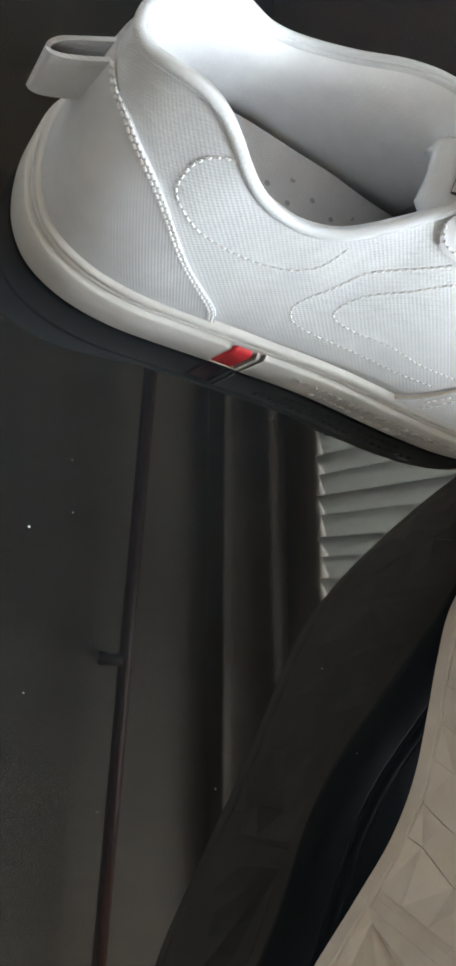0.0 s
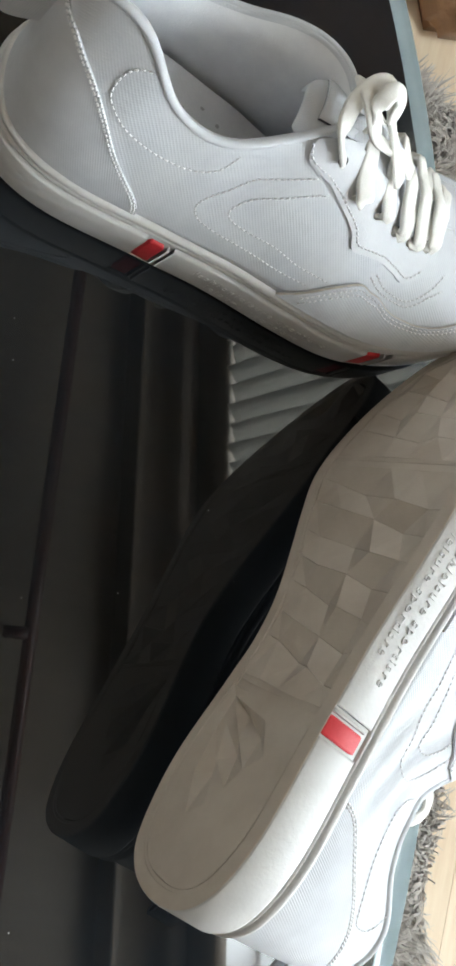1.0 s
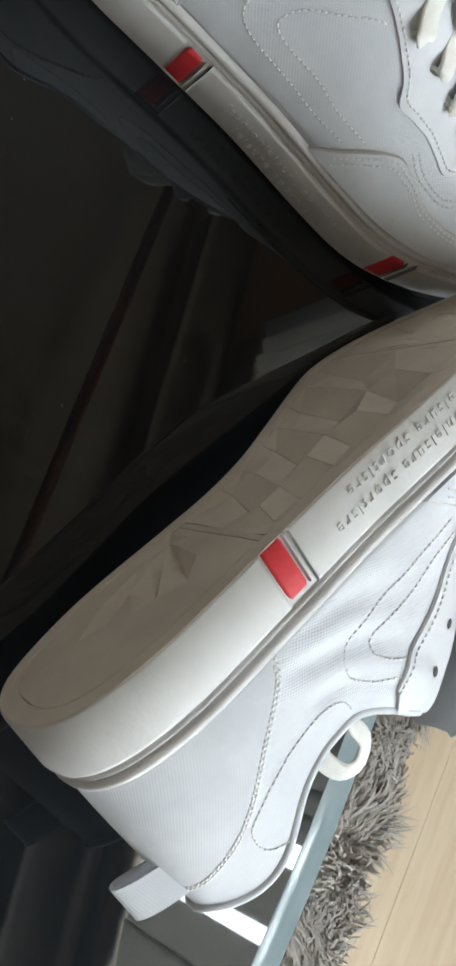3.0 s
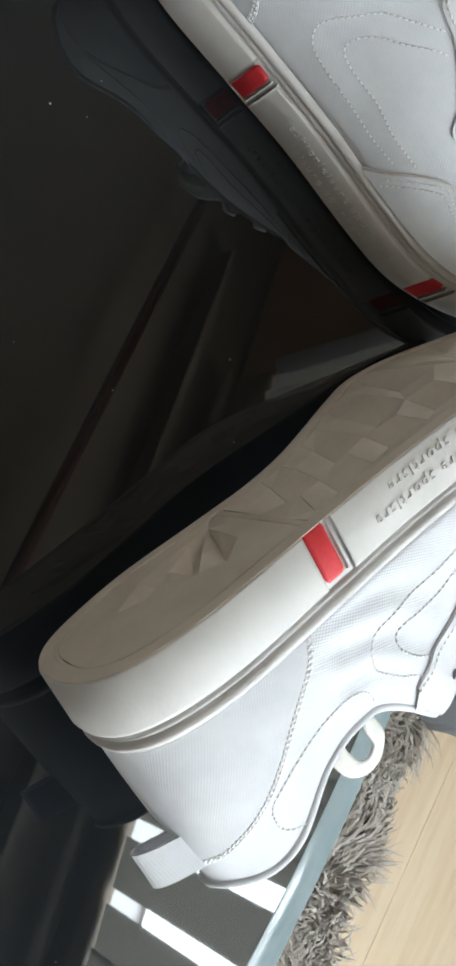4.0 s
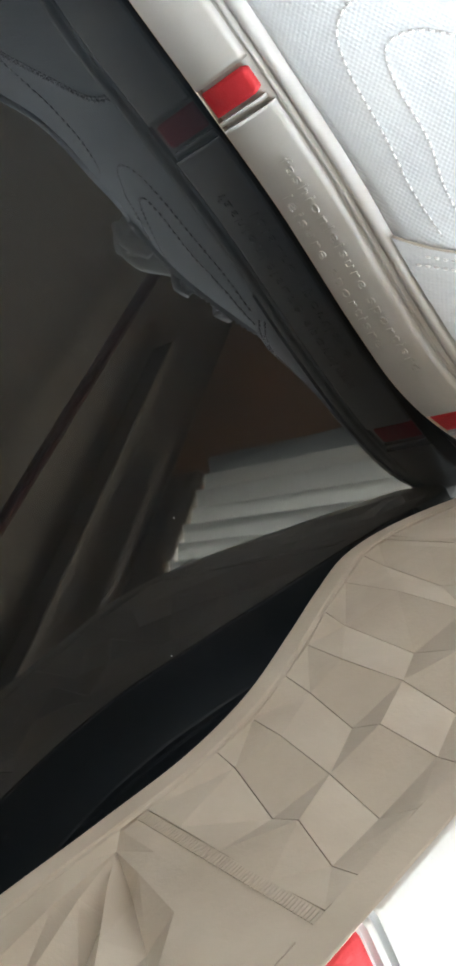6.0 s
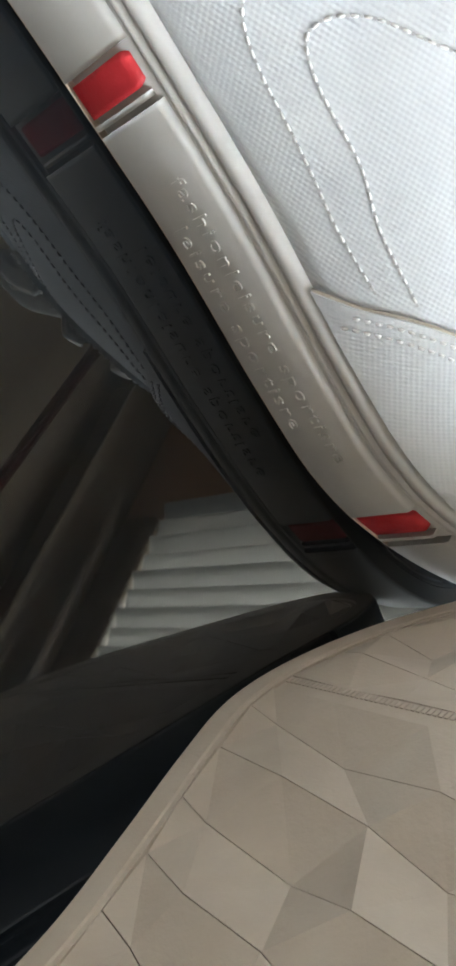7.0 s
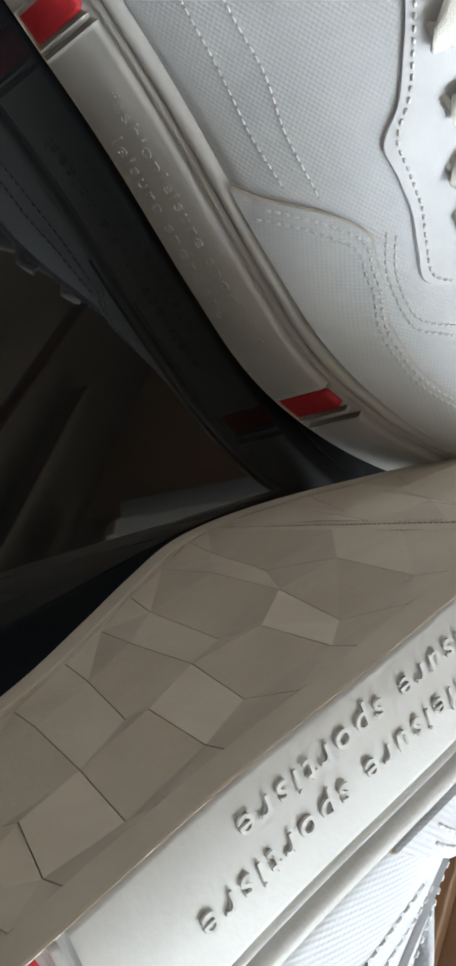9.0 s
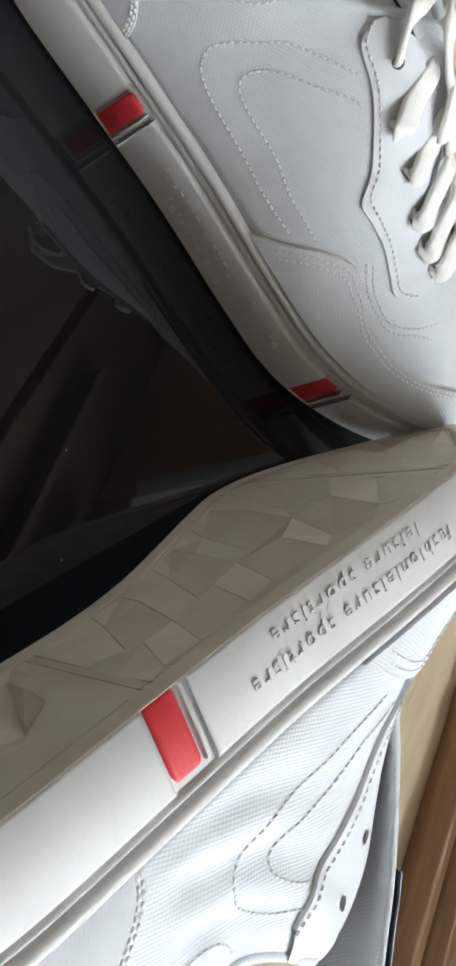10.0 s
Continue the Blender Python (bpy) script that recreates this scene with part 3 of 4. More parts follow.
    # two cross bands, finely ribbed
    for x0, x1 in ((0.0881, 0.0941), (0.2051, 0.2111)):
        n = 64
        bm.faces.new([bm.verts.new((x, across(x, f), lift(x, 0.0014))) for x, f in ((x0 - 0.0004, 0.0), (x1 + 0.0004, 0.0), (x1 + 0.0004, 1.0), (x0 - 0.0004, 1.0))])
        for k in range(n):
            f0, f1 = (k + 0.06) / n, (k + 0.84) / n
            top = [bm.verts.new((x, across(x, f), lift(x, 0.0011))) for x, f in ((x0 + 0.0036, f0), (x1, f0), (x1, f1), (x0 + 0.0036, f1))]
            low = [bm.verts.new((v.co.x, v.co.y, v.co.z + 0.0050)) for v in top]
            bm.faces.new(top)
            for q in range(4):
                bm.faces.new((top[q], low[q], low[(q + 1) % 4], top[(q + 1) % 4]))
    p = EDGE + INWARD * 0.0060
    bm.faces.new([bm.verts.new((a, c, lift(a, base - 0.0008))) for a, c in p])
    for f in bm.faces:
        f.normal_update()
        if f.normal.z > 0.2:
            f.normal_flip()
    return bm


# right shoe: stands upright on the glass
right, add_r, stitch_r, step_at = build_shoe(False)
right.matrix_world = pose(-0.086, 0.0, TOP + 0.0005)
tagged(right, "white canvas sneaker standing upright and laced on black glass", "shoe", "pair of sneakers")
RIGHT_GRID, RIGHT_GN = GRID, GN
# left shoe: lies on its inner side, sole turned towards the first camera
GRID = flared(GRID)
GN = normals(GRID)
left, add_l, stitch_l, step_at = build_shoe(True)
B_ROT = Matrix(((0.2923, -0.0025, 0.9563), (0.9471, -0.1381, -0.2898), (0.1328, 0.9904, -0.0379))).to_4x4()
left.matrix_world = Matrix.Translation((0.0914, -0.1786, TOP + 0.0900)) @ B_ROT @ pose(-0.086, 0, 0)
tagged(left, "white canvas sneaker lying on its side, sole turned outward", "shoe", "pair of sneakers")


def pull_tab(add, shift=0.0, droop=0.75, low=0.0665, high=0.0865):
    """A loop of tape sewn on edge to the back of the heel."""
    path = [(0.0155, 0.0330), (0.009, 0.0325), (0.002, 0.0322), (-0.0030, 0.0330), (-0.0050, 0.0350), (-0.0030, 0.0374), (0.002, 0.0380), (0.008, 0.0384), (0.0155, 0.0390)]
    c = spline([(x, y - shift) for x, y in path], 40)
    t = np.gradient(c, axis=0)
    t /= np.linalg.norm(t, axis=1)[:, None]
    n = np.stack([-t[:, 1], t[:, 0]], 1)
    loops = []
    for (x, y), (a, b) in zip(c, n):
        lean = droop * (0.0155 - x)     # the free end droops
        w = 0.0007
        loops.append([(x + a * w, y + b * w, low - lean), (x + a * w, y + b * w, high - lean), (x - a * w, y - b * w, high - lean), (x - a * w, y - b * w, low - lean)])
    bm = grid_bm(loops, close_u=True)
    return add("pull_tab", bm, CANVAS_HEEL, None, "folded white canvas pull tab", smooth=False)


def tongue(add, path, width, label, tag=0.94, first=15, bow=0.0075):
    """A padded tongue along path (x, z), arched across, with a dark-edged sewn label at its end."""
    c = spline(path, 26)
    t = np.gradient(c, axis=0)
    t /= np.linalg.norm(t, axis=1)[:, None]
    rows = []
    m = 22
    for k, ((x, z), (a, b)) in enumerate(zip(c, t)):
        w = width * (0.80 + 0.20 * k / 25) * (1.0 if k < 23 else (0.95, 0.80, 0.50)[k - 23])
        ring_pts = []
        for q in range(m):
            ang = 2 * math.pi * q / m
            f, g = math.cos(ang), math.sin(ang)
            f = math.copysign(abs(f) ** 0.6, f)
            arch = -bow * f * f
            off = arch + 0.0032 * math.copysign(abs(g) ** 0.8, g)
            ring_pts.append((x + b * off, centre(0.12) + w * f, z - a * off) if a < 0 else (x - b * off, centre(0.12) + w * f, z + a * off))
        rows.append(ring_pts)
    bm = grid_bm(rows, close_u=True)
    bm.verts.ensure_lookup_table()
    bm.faces.new(bm.verts[-m:])
    bm.faces.new(bm.verts[:m][::-1])
    bmesh.ops.recalc_face_normals(bm, faces=bm.faces[:])
    body = add("tongue", bm, CANVAS, None, label)
    # the label is sewn over the end and follows the arch; its dark backing shows as a thin edge
    def arched(k, f, off):
        (x, z), (a, b) = c[k], t[k]
        off += -bow * f * f
        w = width * (0.80 + 0.20 * k / 25)
        return (x + b * off, centre(0.12) + w * f, z - a * off) if a < 0 else (x - b * off, centre(0.12) + w * f, z + a * off)

    for reach, lift, mat, name in ((tag, 0.0034, NAVY, "label_edge"), (tag - 0.015, 0.0039, SMOOTH, "tongue_label")):
        rows = []
        for k in range(first, 24):
            rows.append([arched(k, f * reach, lift) for f in np.linspace(-1, 1, 13)])
        bm = grid_bm(rows)
        extra = bmesh.ops.extrude_face_region(bm, geom=bm.faces[:])
        for v in extra["geom"]:
            if isinstance(v, bmesh.types.BMVert):
                v.co += Vector((0.0004, 0, 0.0009))
        bmesh.ops.recalc_face_normals(bm, faces=bm.faces[:])
        add(name, bm, mat, body)
    return body


EYES = [(0.1255, 0.0925, 0.0290), (0.1415, 0.0835, 0.0300), (0.1570, 0.0735, 0.0330), (0.1720, 0.0640, 0.0370), (0.1865, 0.0570, 0.0420), (0.1985, 0.0525, 0.0465)]


def eyelets(add):
    made = []
    for x, z, y in EYES:
        s, v = near(x, z, y)
        for q in ((s, v), opposite(s, v)):
            p, n = Vector(on_upper(*q, 0.0017)), Vector(on_upper(*q, 1.0) - on_upper(*q, 0.0)).normalized()
            m = Matrix.Translation(p) @ n.to_track_quat("Z", "Y").to_matrix().to_4x4()
            bm = bmesh.new()
            bmesh.ops.create_circle(bm, cap_ends=True, segments=14, radius=0.0021, matrix=m)
            add("eyelet_hole", bm, HOLE, None, "small punched eyelet hole")
            made.append((p, n))
    return made


def tape(add, pts, normals, width=0.0036, thick=0.0011, name="lace"):
    """A flat woven lace along a spline, its flat side turned along the normals."""
    c = spline(pts, 40)
    nn = spline(normals, 40)
    t = np.gradient(c, axis=0)
    rows = []
    for p, d, n in zip(c, t, nn):
        d = Vector(d).normalized()
        side = d.cross(Vector(n)).normalized()
        up = side.cross(d)
        rows.append([Vector(p) + side * (width * math.copysign(abs(math.cos(q)) ** 0.5, math.cos(q))) + up * (thick * math.copysign(abs(math.sin(q)) ** 0.7, math.sin(q))) for q in np.arange(12) * math.pi / 6 + 0.01])
    bm = grid_bm(rows, close_u=True)
    bm.verts.ensure_lookup_table()
    bm.faces.new(bm.verts[:12][::-1])
    bm.faces.new(bm.verts[-12:])
    bmesh.ops.recalc_face_normals(bm, faces=bm.faces[:])
    return add(name, bm, LACE, None, "off-white flat cotton lace")


# both shoes: tab, eyelets; the right one is laced, the left one has its tongue pulled out
pull_tab(add_r)
pull_tab(add_l, 0.0055, 0.35, 0.0710, 0.0855)
eyelets(add_l)
GRID, GN = RIGHT_GRID, RIGHT_GN
holes = eyelets(add_r)
tongue(add_r, [(0.172, 0.0690), (0.150, 0.0830), (0.134, 0.0930), (0.121, 0.0968), (0.110, 0.0968), (0.101, 0.0950)], 0.0165, "padded white tongue between the laces", 0.55, 18, 0.010)
tongue(add_l, [(0.186, 0.0620), (0.173, 0.0850), (0.156, 0.1095), (0.143, 0.1240), (0.131, 0.1375)], 0.021, "padded white tongue pulled out of the shoe")

outer, inner_eyes = holes[0::2], holes[1::2]
runs = [(outer[5], inner_eyes[5], 0.003)] + [(outer[k], inner_eyes[k - 1], 0.0045) for k in range(5, 0, -1)]
runs += [(inner_eyes[k], outer[k - 1], -0.001) for k in range(5, 3, -1)]
for (pa, na), (pb, nb), high in runs:
    mid = (pa + pb) / 2 + Vector((0, 0, high + 0.004))
    q1, q3 = pa * 0.70 + pb * 0.30 + na * (0.0030 + high * 0.5), pa * 0.30 + pb * 0.70 + nb * (0.0030 + high * 0.5)
    tape(add_r, [pa - na * 0.004, pa + na * 0.0034, q1, mid, q3, pb + nb * 0.0034, pb - nb * 0.004], [na, na, (na * 2 + Vector((0, 0, 1))), (0.3, 0, 1), (nb * 2 + Vector((0, 0, 1))), nb, nb], 0.0041, 0.0013)
# the knot over the top of the tongue, with its two loops pushed back into the lacing
for pts in ([outer[0][0], (0.117, 0.031, 0.1010), (0.112, 0.038, 0.1110), (0.116, 0.047, 0.1165), (0.124, 0.051, 0.1150), (0.134, 0.046, 0.1060), (0.146, 0.041, 0.0975), (0.156, 0.040, 0.0890)],
            [inner_eyes[0][0], (0.118, 0.055, 0.1030), (0.113, 0.047, 0.1130), (0.118, 0.038, 0.1150), (0.127, 0.035, 0.1085), (0.136, 0.040, 0.1015), (0.150, 0.047, 0.0935), (0.163, 0.051, 0.0850)],
            [(0.124, 0.036, 0.1080), (0.119, 0.039, 0.1170), (0.122, 0.046, 0.1200), (0.129, 0.049, 0.1150), (0.132, 0.045, 0.1075)]):
    n = len(pts)
    tape(add_r, [Vector(p) for p in pts], [(-0.4 + 0.8 * k / n, 0.35 * math.sin(k * 1.7), 1.0) for k in range(n)], 0.0034, 0.0013)
# a lace end hangs in a loop out of the left shoe
tape(add_l, [(0.112, 0.050, 0.0920), (0.1010, 0.052, 0.1030), (0.1020, 0.054, 0.1170), (0.0950, 0.056, 0.1245), (0.0870, 0.057, 0.1215), (0.0840, 0.058, 0.1090), (0.0880, 0.058, 0.0960), (0.098, 0.055, 0.0860)],
     [(0.9, -0.5, 0.1), (0.5, -0.8, 0.3), (-0.1, -0.9, 0.4), (-0.3, -0.9, 0.5), (-0.5, -0.8, 0.3), (-0.3, -0.9, 0.0), (-0.2, -0.9, -0.2), (-0.2, -0.9, -0.2)], 0.0044, 0.0011)


# ---- the room ----
def slab(name, size, m, mat, kind="structure", label="", bevel=0.0, category=""):
    ob = part(name, box_bm(size, bevel), mat, None, label, smooth=False)
    ob.matrix_world = m
    return tagged(ob, label, category, "", kind)


# tone of an unseen side wall, dark so that little light bounces off it
DIM_WALL = plain("dim_wall_tone", (0.13, 0.11, 0.09), (0.17, 0.145, 0.12), 5, 0.8, 0.2, fine=60)
BEIGE = plain("beige_paint", (0.49, 0.46, 0.425), (0.54, 0.51, 0.47), 5, 0.8, 0.2, fine=60)
PLASTER = plain("plaster", (0.82, 0.81, 0.80), (0.86, 0.855, 0.845), 5, 0.85, 0.2, fine=60)
OAK = timber("pale_floor_boards", (0.77, 0.61, 0.43), (0.85, 0.71, 0.53), (14, 1.5, 14), 5, 0.30)
BROWN = timber("brown_wood", (0.30, 0.16, 0.085), (0.42, 0.24, 0.13), (14, 1.2, 14), 6, 0.3)
DARKWOOD = timber("dark_ceiling_wood", (0.118, 0.087, 0.058), (0.170, 0.130, 0.088), (1.2, 14, 14), 4, 0.5)
REDWOOD = timber("red_brown_wood", (0.06, 0.018, 0.012), (0.10, 0.03, 0.02), (14, 1.2, 14), 6, 0.35)
CREAM = plain("cream_board", (0.66, 0.52, 0.36), (0.72, 0.58, 0.41), 8, 0.5)

floor = slab("floor", (6.0, 6.0, 0.05), pose(0, 0, -0.031), OAK, label="pale oak board floor")
slab("ceiling", (6.0, 6.0, 0.06), pose(0, 0, CEIL + 0.03), DARKWOOD, label="dark stained wooden ceiling")
# unseen walls: tones and distances are set for the bounce light on the shoes
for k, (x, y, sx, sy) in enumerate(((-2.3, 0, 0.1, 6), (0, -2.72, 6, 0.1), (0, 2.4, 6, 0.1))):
    slab("wall_%d" % (k + 1), (sx, sy, CEIL), pose(x, y, CEIL / 2), (BEIGE, DIM_WALL, PLASTER)[k], label=("unseen beige wall toned for the bounce light", "unseen side wall kept dark to cut bounce light", "unseen pale wall set nearer to bounce light")[k])
# window wall: piers, apron and head round one wide opening
for along, w, z, h in ((-2.40, 2.4, CEIL / 2, CEIL), (2.93, 2.42, CEIL / 2, CEIL), (0.67, 2.22, 0.60, 1.2), (0.29, 2.98, 2.64, 0.2)):
    slab("wall_window", (w, 0.2, h), wall_pose(along, z, -0.12), BROWN if along > 2 else BEIGE if h == 1.2 else PLASTER, label="brown wooden panel beside the blind" if along > 2 else "beige painted apron under the window" if h == 1.2 else "plastered window wall")

# black glass table, oval
GLASS, gt, gp = material("black_glass")
gp.inputs["Base Color"].default_value = (0.0100, 0.0123, 0.0150, 1)
gp.inputs["Roughness"].default_value = 0.015
gp.inputs["IOR"].default_value = 1.52
gc = gt.nodes.new("ShaderNodeTexCoord").outputs["Object"]
_, smear = ramp_noise(gt, gc, 9, (0, 0, 0), (1, 1, 1), 3)
mr = gt.nodes.new("ShaderNodeMapRange")
mr.inputs["To Min"].default_value, mr.inputs["To Max"].default_value = 0.008, 0.035
gt.links.new(smear, mr.inputs["Value"])
gt.links.new(mr.outputs[0], gp.inputs["Roughness"])
EDGE_GLASS = plain("polished_glass_edge", (0.20, 0.26, 0.28), (0.26, 0.32, 0.34), 20, 0.18)
table = new("coffee_table")
table.location = (-0.303, -0.25, 0)
tagged(table, "oval coffee table with a black glass top and pale glass edge", "table")


def oval(a, b, z, n=180):
    return [(b * math.cos(q), a * math.sin(q), z) for q in np.arange(n) * 2 * math.pi / n]


bm = grid_bm([oval(0.7035, 0.5335, TOP)], close_u=True)
bm.verts.ensure_lookup_table()
bm.faces.new(bm.verts[:])
part("glass_top", bm, GLASS, table, "glossy black glass")
part("glass_edge", grid_bm([oval(0.7035, 0.5335, TOP - 0.0002), oval(0.7045, 0.5345, TOP), oval(0.719, 0.549, TOP - 0.002), oval(0.720, 0.550, TOP - 0.004),
                            oval(0.720, 0.550, TOP - 0.010), oval(0.718, 0.548, TOP - 0.012), oval(0.3, 0.2, TOP - 0.012)], close_u=True), EDGE_GLASS, table, "pale bevelled glass edge")
for q in (45, 135, 225, 315):
    leg = part("leg", tube_bm([(0, 0, 0), (0, 0, TOP - 0.012)], 0.03, 20), plain("chrome", (0.6, 0.6, 0.62), (0.65, 0.65, 0.66), 5, 0.12, 0, 1.0), table, "chrome leg")
    leg.location = (0.34 * math.cos(radians(q)), 0.45 * math.sin(radians(q)), 0)


# board floor: single planks over the bare floor
rng = random.Random(3)
plank_mesh = {}
for c in range(11):
    for r in range(3):
        ob = part("plank", box_bm((0.1896, 1.2845, 0.008), 0.0003, segments=1), OAK, floor, smooth=False) if not plank_mesh else new("plank", plank_mesh["a"])
        plank_mesh.setdefault("a", ob.data)
        ob.parent = floor
        ob.matrix_parent_inverse = floor.matrix_world.inverted()
        ob.location = (-0.30 + c * 0.19, -1.5 + r * 1.285 + (c * 0.47) % 1.28, -0.004)

# shaggy rug: a backing and a deep pile of bent tufts
RUG, rt, rp = material("shaggy_pile")
rp.inputs["Roughness"].default_value = 0.9
info = rt.nodes.new("ShaderNodeNewGeometry")
rr = rt.nodes.new("ShaderNodeValToRGB")
for k, (pos, col) in enumerate(((0.0, (0.46, 0.42, 0.385)), (0.5, (0.56, 0.52, 0.48)), (1.0, (0.68, 0.64, 0.60)))):
    e = rr.color_ramp.elements[k] if k < 2 else rr.color_ramp.elements.new(1.0)
    e.position, e.color = pos, (*col, 1)
rt.links.new(info.outputs["Random Per Island"], rr.inputs["Fac"])
rt.links.new(rr.outputs[0], rp.inputs["Base Color"])
rug = new("rug")
tagged(rug, "shaggy grey-brown deep pile rug under the table", "rug", "", "stuff")
RUG_EDGE = lambda y: 0.695 - 0.07 * y
bm = bmesh.new()
ys = np.linspace(-1.2, 0.60, 30)
va = [bm.verts.new((RUG_EDGE(y) - 0.02, y, 0.006)) for y in ys]
vb = [bm.verts.new((-0.7, y, 0.006)) for y in ys]
for k in range(29):
    bm.faces.new((va[k], va[k + 1], vb[k + 1], vb[k]))
part("backing", bm, plain("rug_backing", (0.44, 0.41, 0.37), (0.50, 0.47, 0.43), 50, 0.95), rug)
nr = np.random.RandomState(8)
N = 80000
ty = nr.uniform(-0.75, 0.60, N)
tx = RUG_EDGE(ty) - 0.02 - np.abs(nr.uniform(0, 0.62, N))
ang = nr.uniform(0, 2 * math.pi, N)
# tufts lean together in clumps
lean = np.stack([np.sin(tx * 37 + np.sin(ty * 29) * 2) + np.cos(ty * 51), np.cos(tx * 43 - ty * 31) + np.sin(ty * 23 + tx * 17)], 1) * 0.011 + nr.normal(0, 0.008, (N, 2))
hgt = nr.uniform(0.014, 0.026, N)
wid = nr.uniform(0.0009, 0.0019, N)
side = np.stack([np.cos(ang), np.sin(ang)], 1) * wid[:, None]
base = np.stack([tx, ty], 1)
levels = []
for f, w, hz in ((0.0, 1.0, 0.004), (0.4, 0.95, 0.62), (0.8, 0.7, 0.95), (1.15, 0.15, 0.9)):
    xy = base + lean * (f ** 1.6)
    z = np.where(f == 0.0, 0.004, hgt * hz)
    levels.append((np.column_stack([xy - side * w, z]), np.column_stack([xy + side * w, z])))
V = np.stack([a for pair in levels for a in pair], 1).reshape(-1, 3)
base_id = np.arange(N)[:, None] * 8
quads = np.concatenate([base_id + np.array(q) for q in ((0, 1, 3, 2), (2, 3, 5, 4), (4, 5, 7, 6))], 0)
me = bpy.data.meshes.new("pile")
me.from_pydata(V.tolist(), [], quads.tolist())
me.materials.append(RUG)
me.polygons.foreach_set("use_smooth", [True] * len(me.polygons))
pile = new("pile", me)
pile.parent = rug
tagged(pile, "", "", "", "stuff")

# vertical blind on the window wall
LOUVRE, lt, lp = material("grey_blind_cloth")
lp.inputs["Base Color"].default_value = (0.11, 0.11, 0.105, 1)
lp.inputs["Roughness"].default_value = 0.8
tr = lt.nodes.new("ShaderNodeBsdfTranslucent")
tr.inputs["Color"].default_value = (0.36, 0.345, 0.315, 1)
ms = lt.nodes.new("ShaderNodeMixShader")
ms.inputs[0].default_value = 0.6
lt.links.new(lp.outputs[0], ms.inputs[1])
lt.links.new(tr.outputs[0], ms.inputs[2])
lt.links.new(ms.outputs[0], lt.nodes["Material Output"].inputs["Surface"])
SKYCARD, st, sp = material("bright_overcast")
sp.inputs["Base Color"].default_value = (0, 0, 0, 1)
sp.inputs["Emission Color"].default_value = (0.9, 0.96, 1, 1)
sp.inputs["Emission Strength"].default_value = 5
slab("backdrop", (8, 0.02, 4), wall_pose(0.5, 1.6, -1.5), SKYCARD, label="bright overcast sky outside")
blind = new("vertical_blind")
blind.matrix_world = wall_pose(0, 0, 0.02)
tagged(blind, "grey cloth vertical blind, partly open, across the window", "blind")
part("head_rail", box_bm((2.60, 0.05, 0.16), 0.003, (0.42, 0.012, 2.535)), DARKWOOD, blind, "dark wooden head rail")
# louvres hang closed and overlapping, with a few gaps that let the sky through
spots = [-0.335, -0.138, -0.020, 0.155] + [0.315 + 0.062 * k for k in range(24)]
for k, a in enumerate(spots):
    w = 0.140 if a == 0.155 else 0.127 if a < 0.3 else 0.078
    lv = part("louvre", box_bm((w, 0.0012, 1.42)), LOUVRE, blind, smooth=False)
    lv.matrix_local = Matrix.Translation((a, 0.004 * (k % 2), 1.74)) @ pose(0, 0, 0, 0, 0, (16, 30, 20, 34)[k % 4] if a > 0.3 else 3)

# curtain pole under the ceiling, with a bracket, and the pelmet board before the blind
pole = new("curtain_pole")
pole.location = (0.800, 0.0, CEIL - 0.13)
pole.rotation_euler = (0, 0, radians(10.3))
tagged(pole, "dark red-brown wooden curtain pole hung from the ceiling", "curtain pole")
part("rod", tube_bm([(0, -1.3, 0), (0, 1.9, 0)], 0.020, 14), REDWOOD, pole)
part("bracket", box_bm((0.10, 0.035, 0.03), 0.004, (-0.03, -0.1, 0.0)), REDWOOD, pole)
part("bracket_stem", tube_bm([(-0.02, -0.1, 0), (-0.02, -0.1, 0.13)], 0.012, 10), REDWOOD, pole)
pel = part("pelmet", box_bm((0.025, 3.0, 0.12), 0.003), DARKWOOD, None, smooth=False)
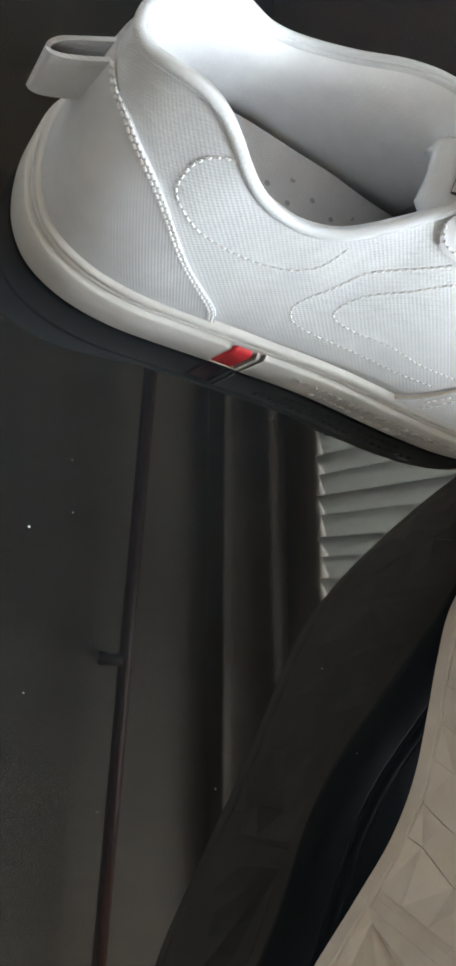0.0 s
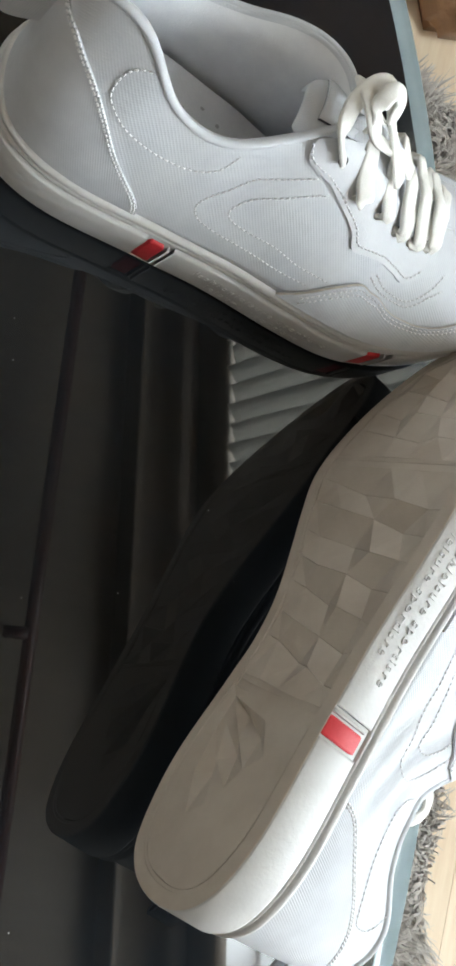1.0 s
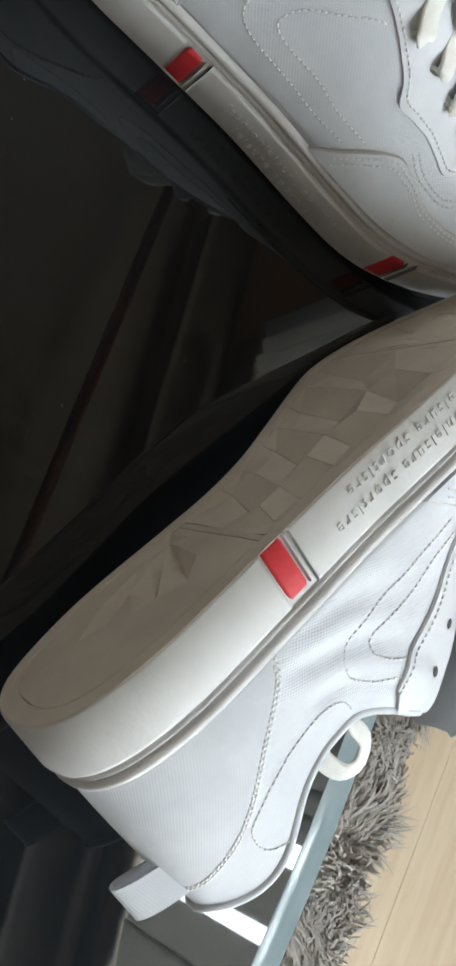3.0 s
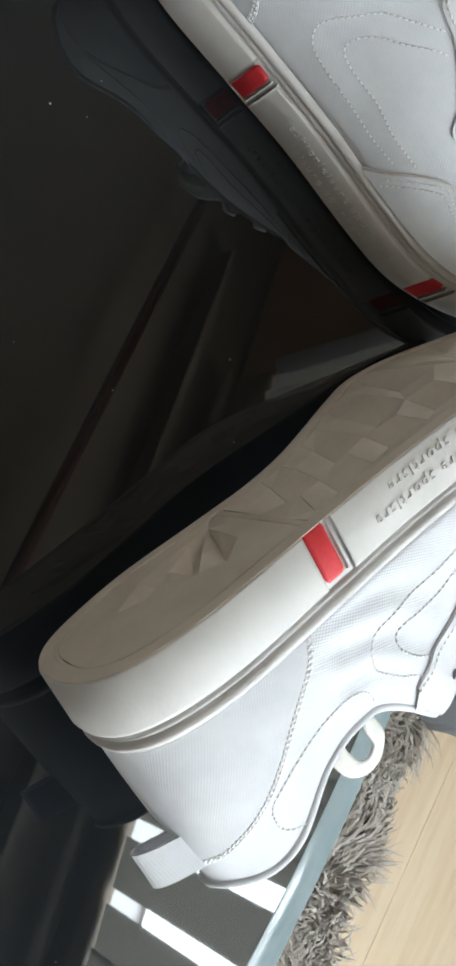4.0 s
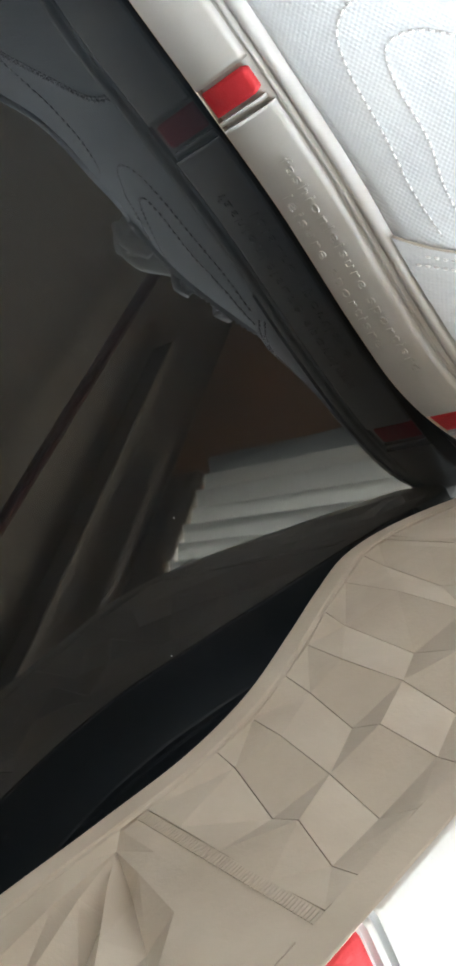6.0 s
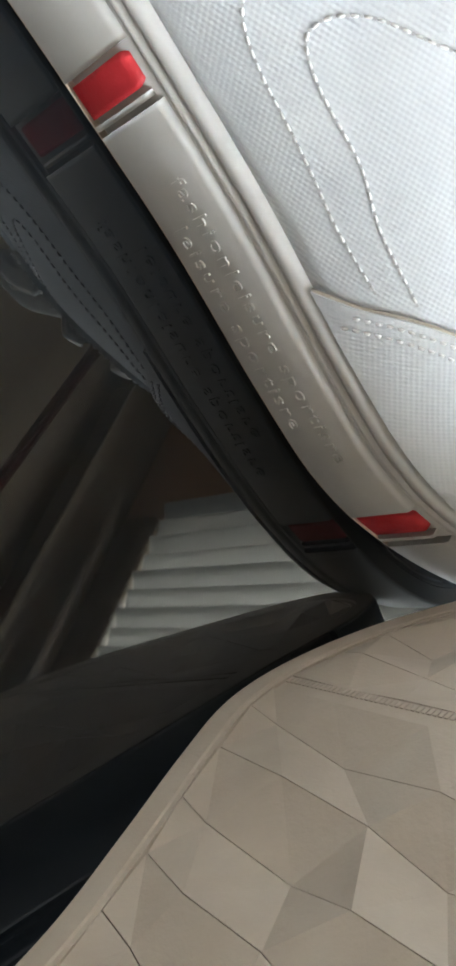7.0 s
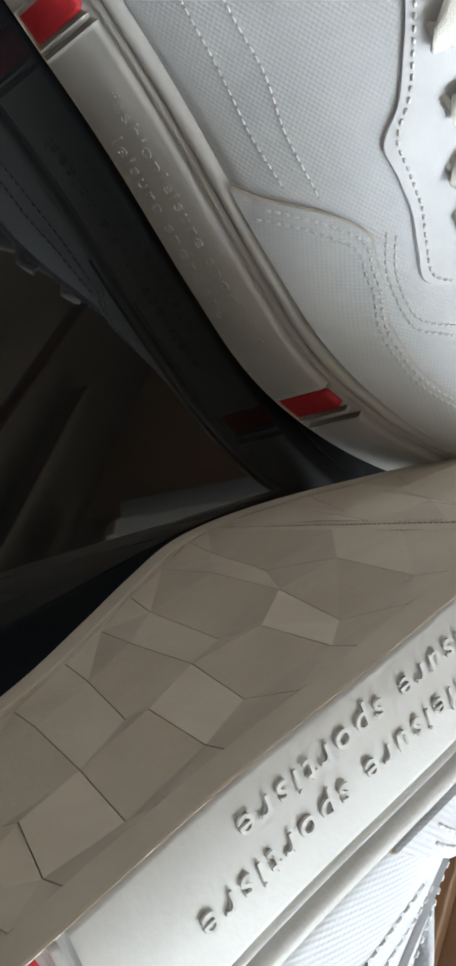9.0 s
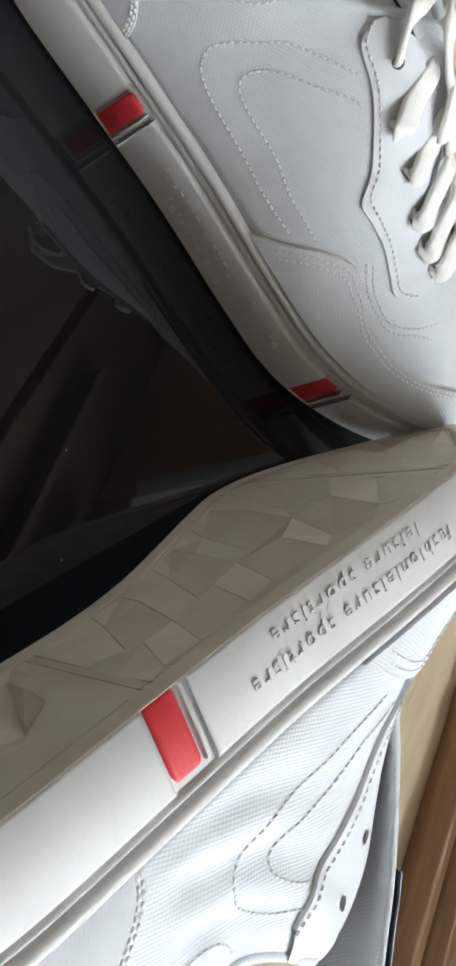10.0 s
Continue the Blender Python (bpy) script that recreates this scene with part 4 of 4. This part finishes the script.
pel.matrix_world = pose(1.08, 0.2, CEIL - 0.06, 0, 0, 14.7)
tagged(pel, "dark wooden pelmet board fixed under the ceiling", "pelmet")

# beyond the rug: a low wooden stand with cartons beside it
stand = new("low_stand")
stand.matrix_world = pose(0.862, 0.36, 0.0, 0, 0, 7)
tagged(stand, "low brown wooden stand with a cream board", "stand")
part("rail", box_bm((0.030, 0.70, 0.045), 0.005, (-0.028, 0, 0.0225)), BROWN, stand, "polished brown rail")
part("inner_rail", box_bm((0.026, 0.70, 0.060), 0.005, (0.004, 0, 0.030)), BROWN, stand, "polished brown rail")
part("board", box_bm((0.22, 0.70, 0.050), 0.003, (0.130, 0, 0.025)), CREAM, stand, "cream laminate board")
CARTON = plain("olive_card", (0.20, 0.18, 0.13), (0.25, 0.225, 0.165), 12, 0.8, 0.2, fine=200)
for x, y, a in ((1.015, 0.235, 12), (1.005, 0.110, 5)):
    c = part("carton", box_bm((0.13, 0.11, 0.07), 0.002), CARTON, None, smooth=False)
    c.matrix_world = pose(x, y, 0.0855, 0, 0, a)
    tagged(c, "small olive-grey carton standing on the low stand", "box", "cartons")
foot = part("wooden_foot", box_bm((0.16, 0.14, 0.10), 0.02, segments=3), BROWN, None)
foot.matrix_world = pose(0.445, 0.755, 0.05, 0, 0, 30)
tagged(foot, "rounded brown wooden furniture foot on the floor", "furniture foot")

# a few specks of dust on the glass
bm = bmesh.new()
dr = random.Random(12)
for _ in range(70):
    x, y, r = dr.uniform(-0.55, 0.20), dr.uniform(-0.62, 0.20), dr.uniform(0.00012, 0.00034)
    a = dr.uniform(0, 3.1)
    ringv = [bm.verts.new((x + r * math.cos(a + q * 1.2566) * (1.0 + 0.6 * (q % 2)), y + r * math.sin(a + q * 1.2566), TOP + 0.00005)) for q in range(5)]
    peak = bm.verts.new((x, y, TOP + 0.0002))
    for q in range(5):
        bm.faces.new((ringv[q], ringv[(q + 1) % 5], peak))
dust = part("dust", bm, THREAD, None, smooth=False)
tagged(dust, "scattered pale dust specks on the black glass", "dust", "", "stuff")
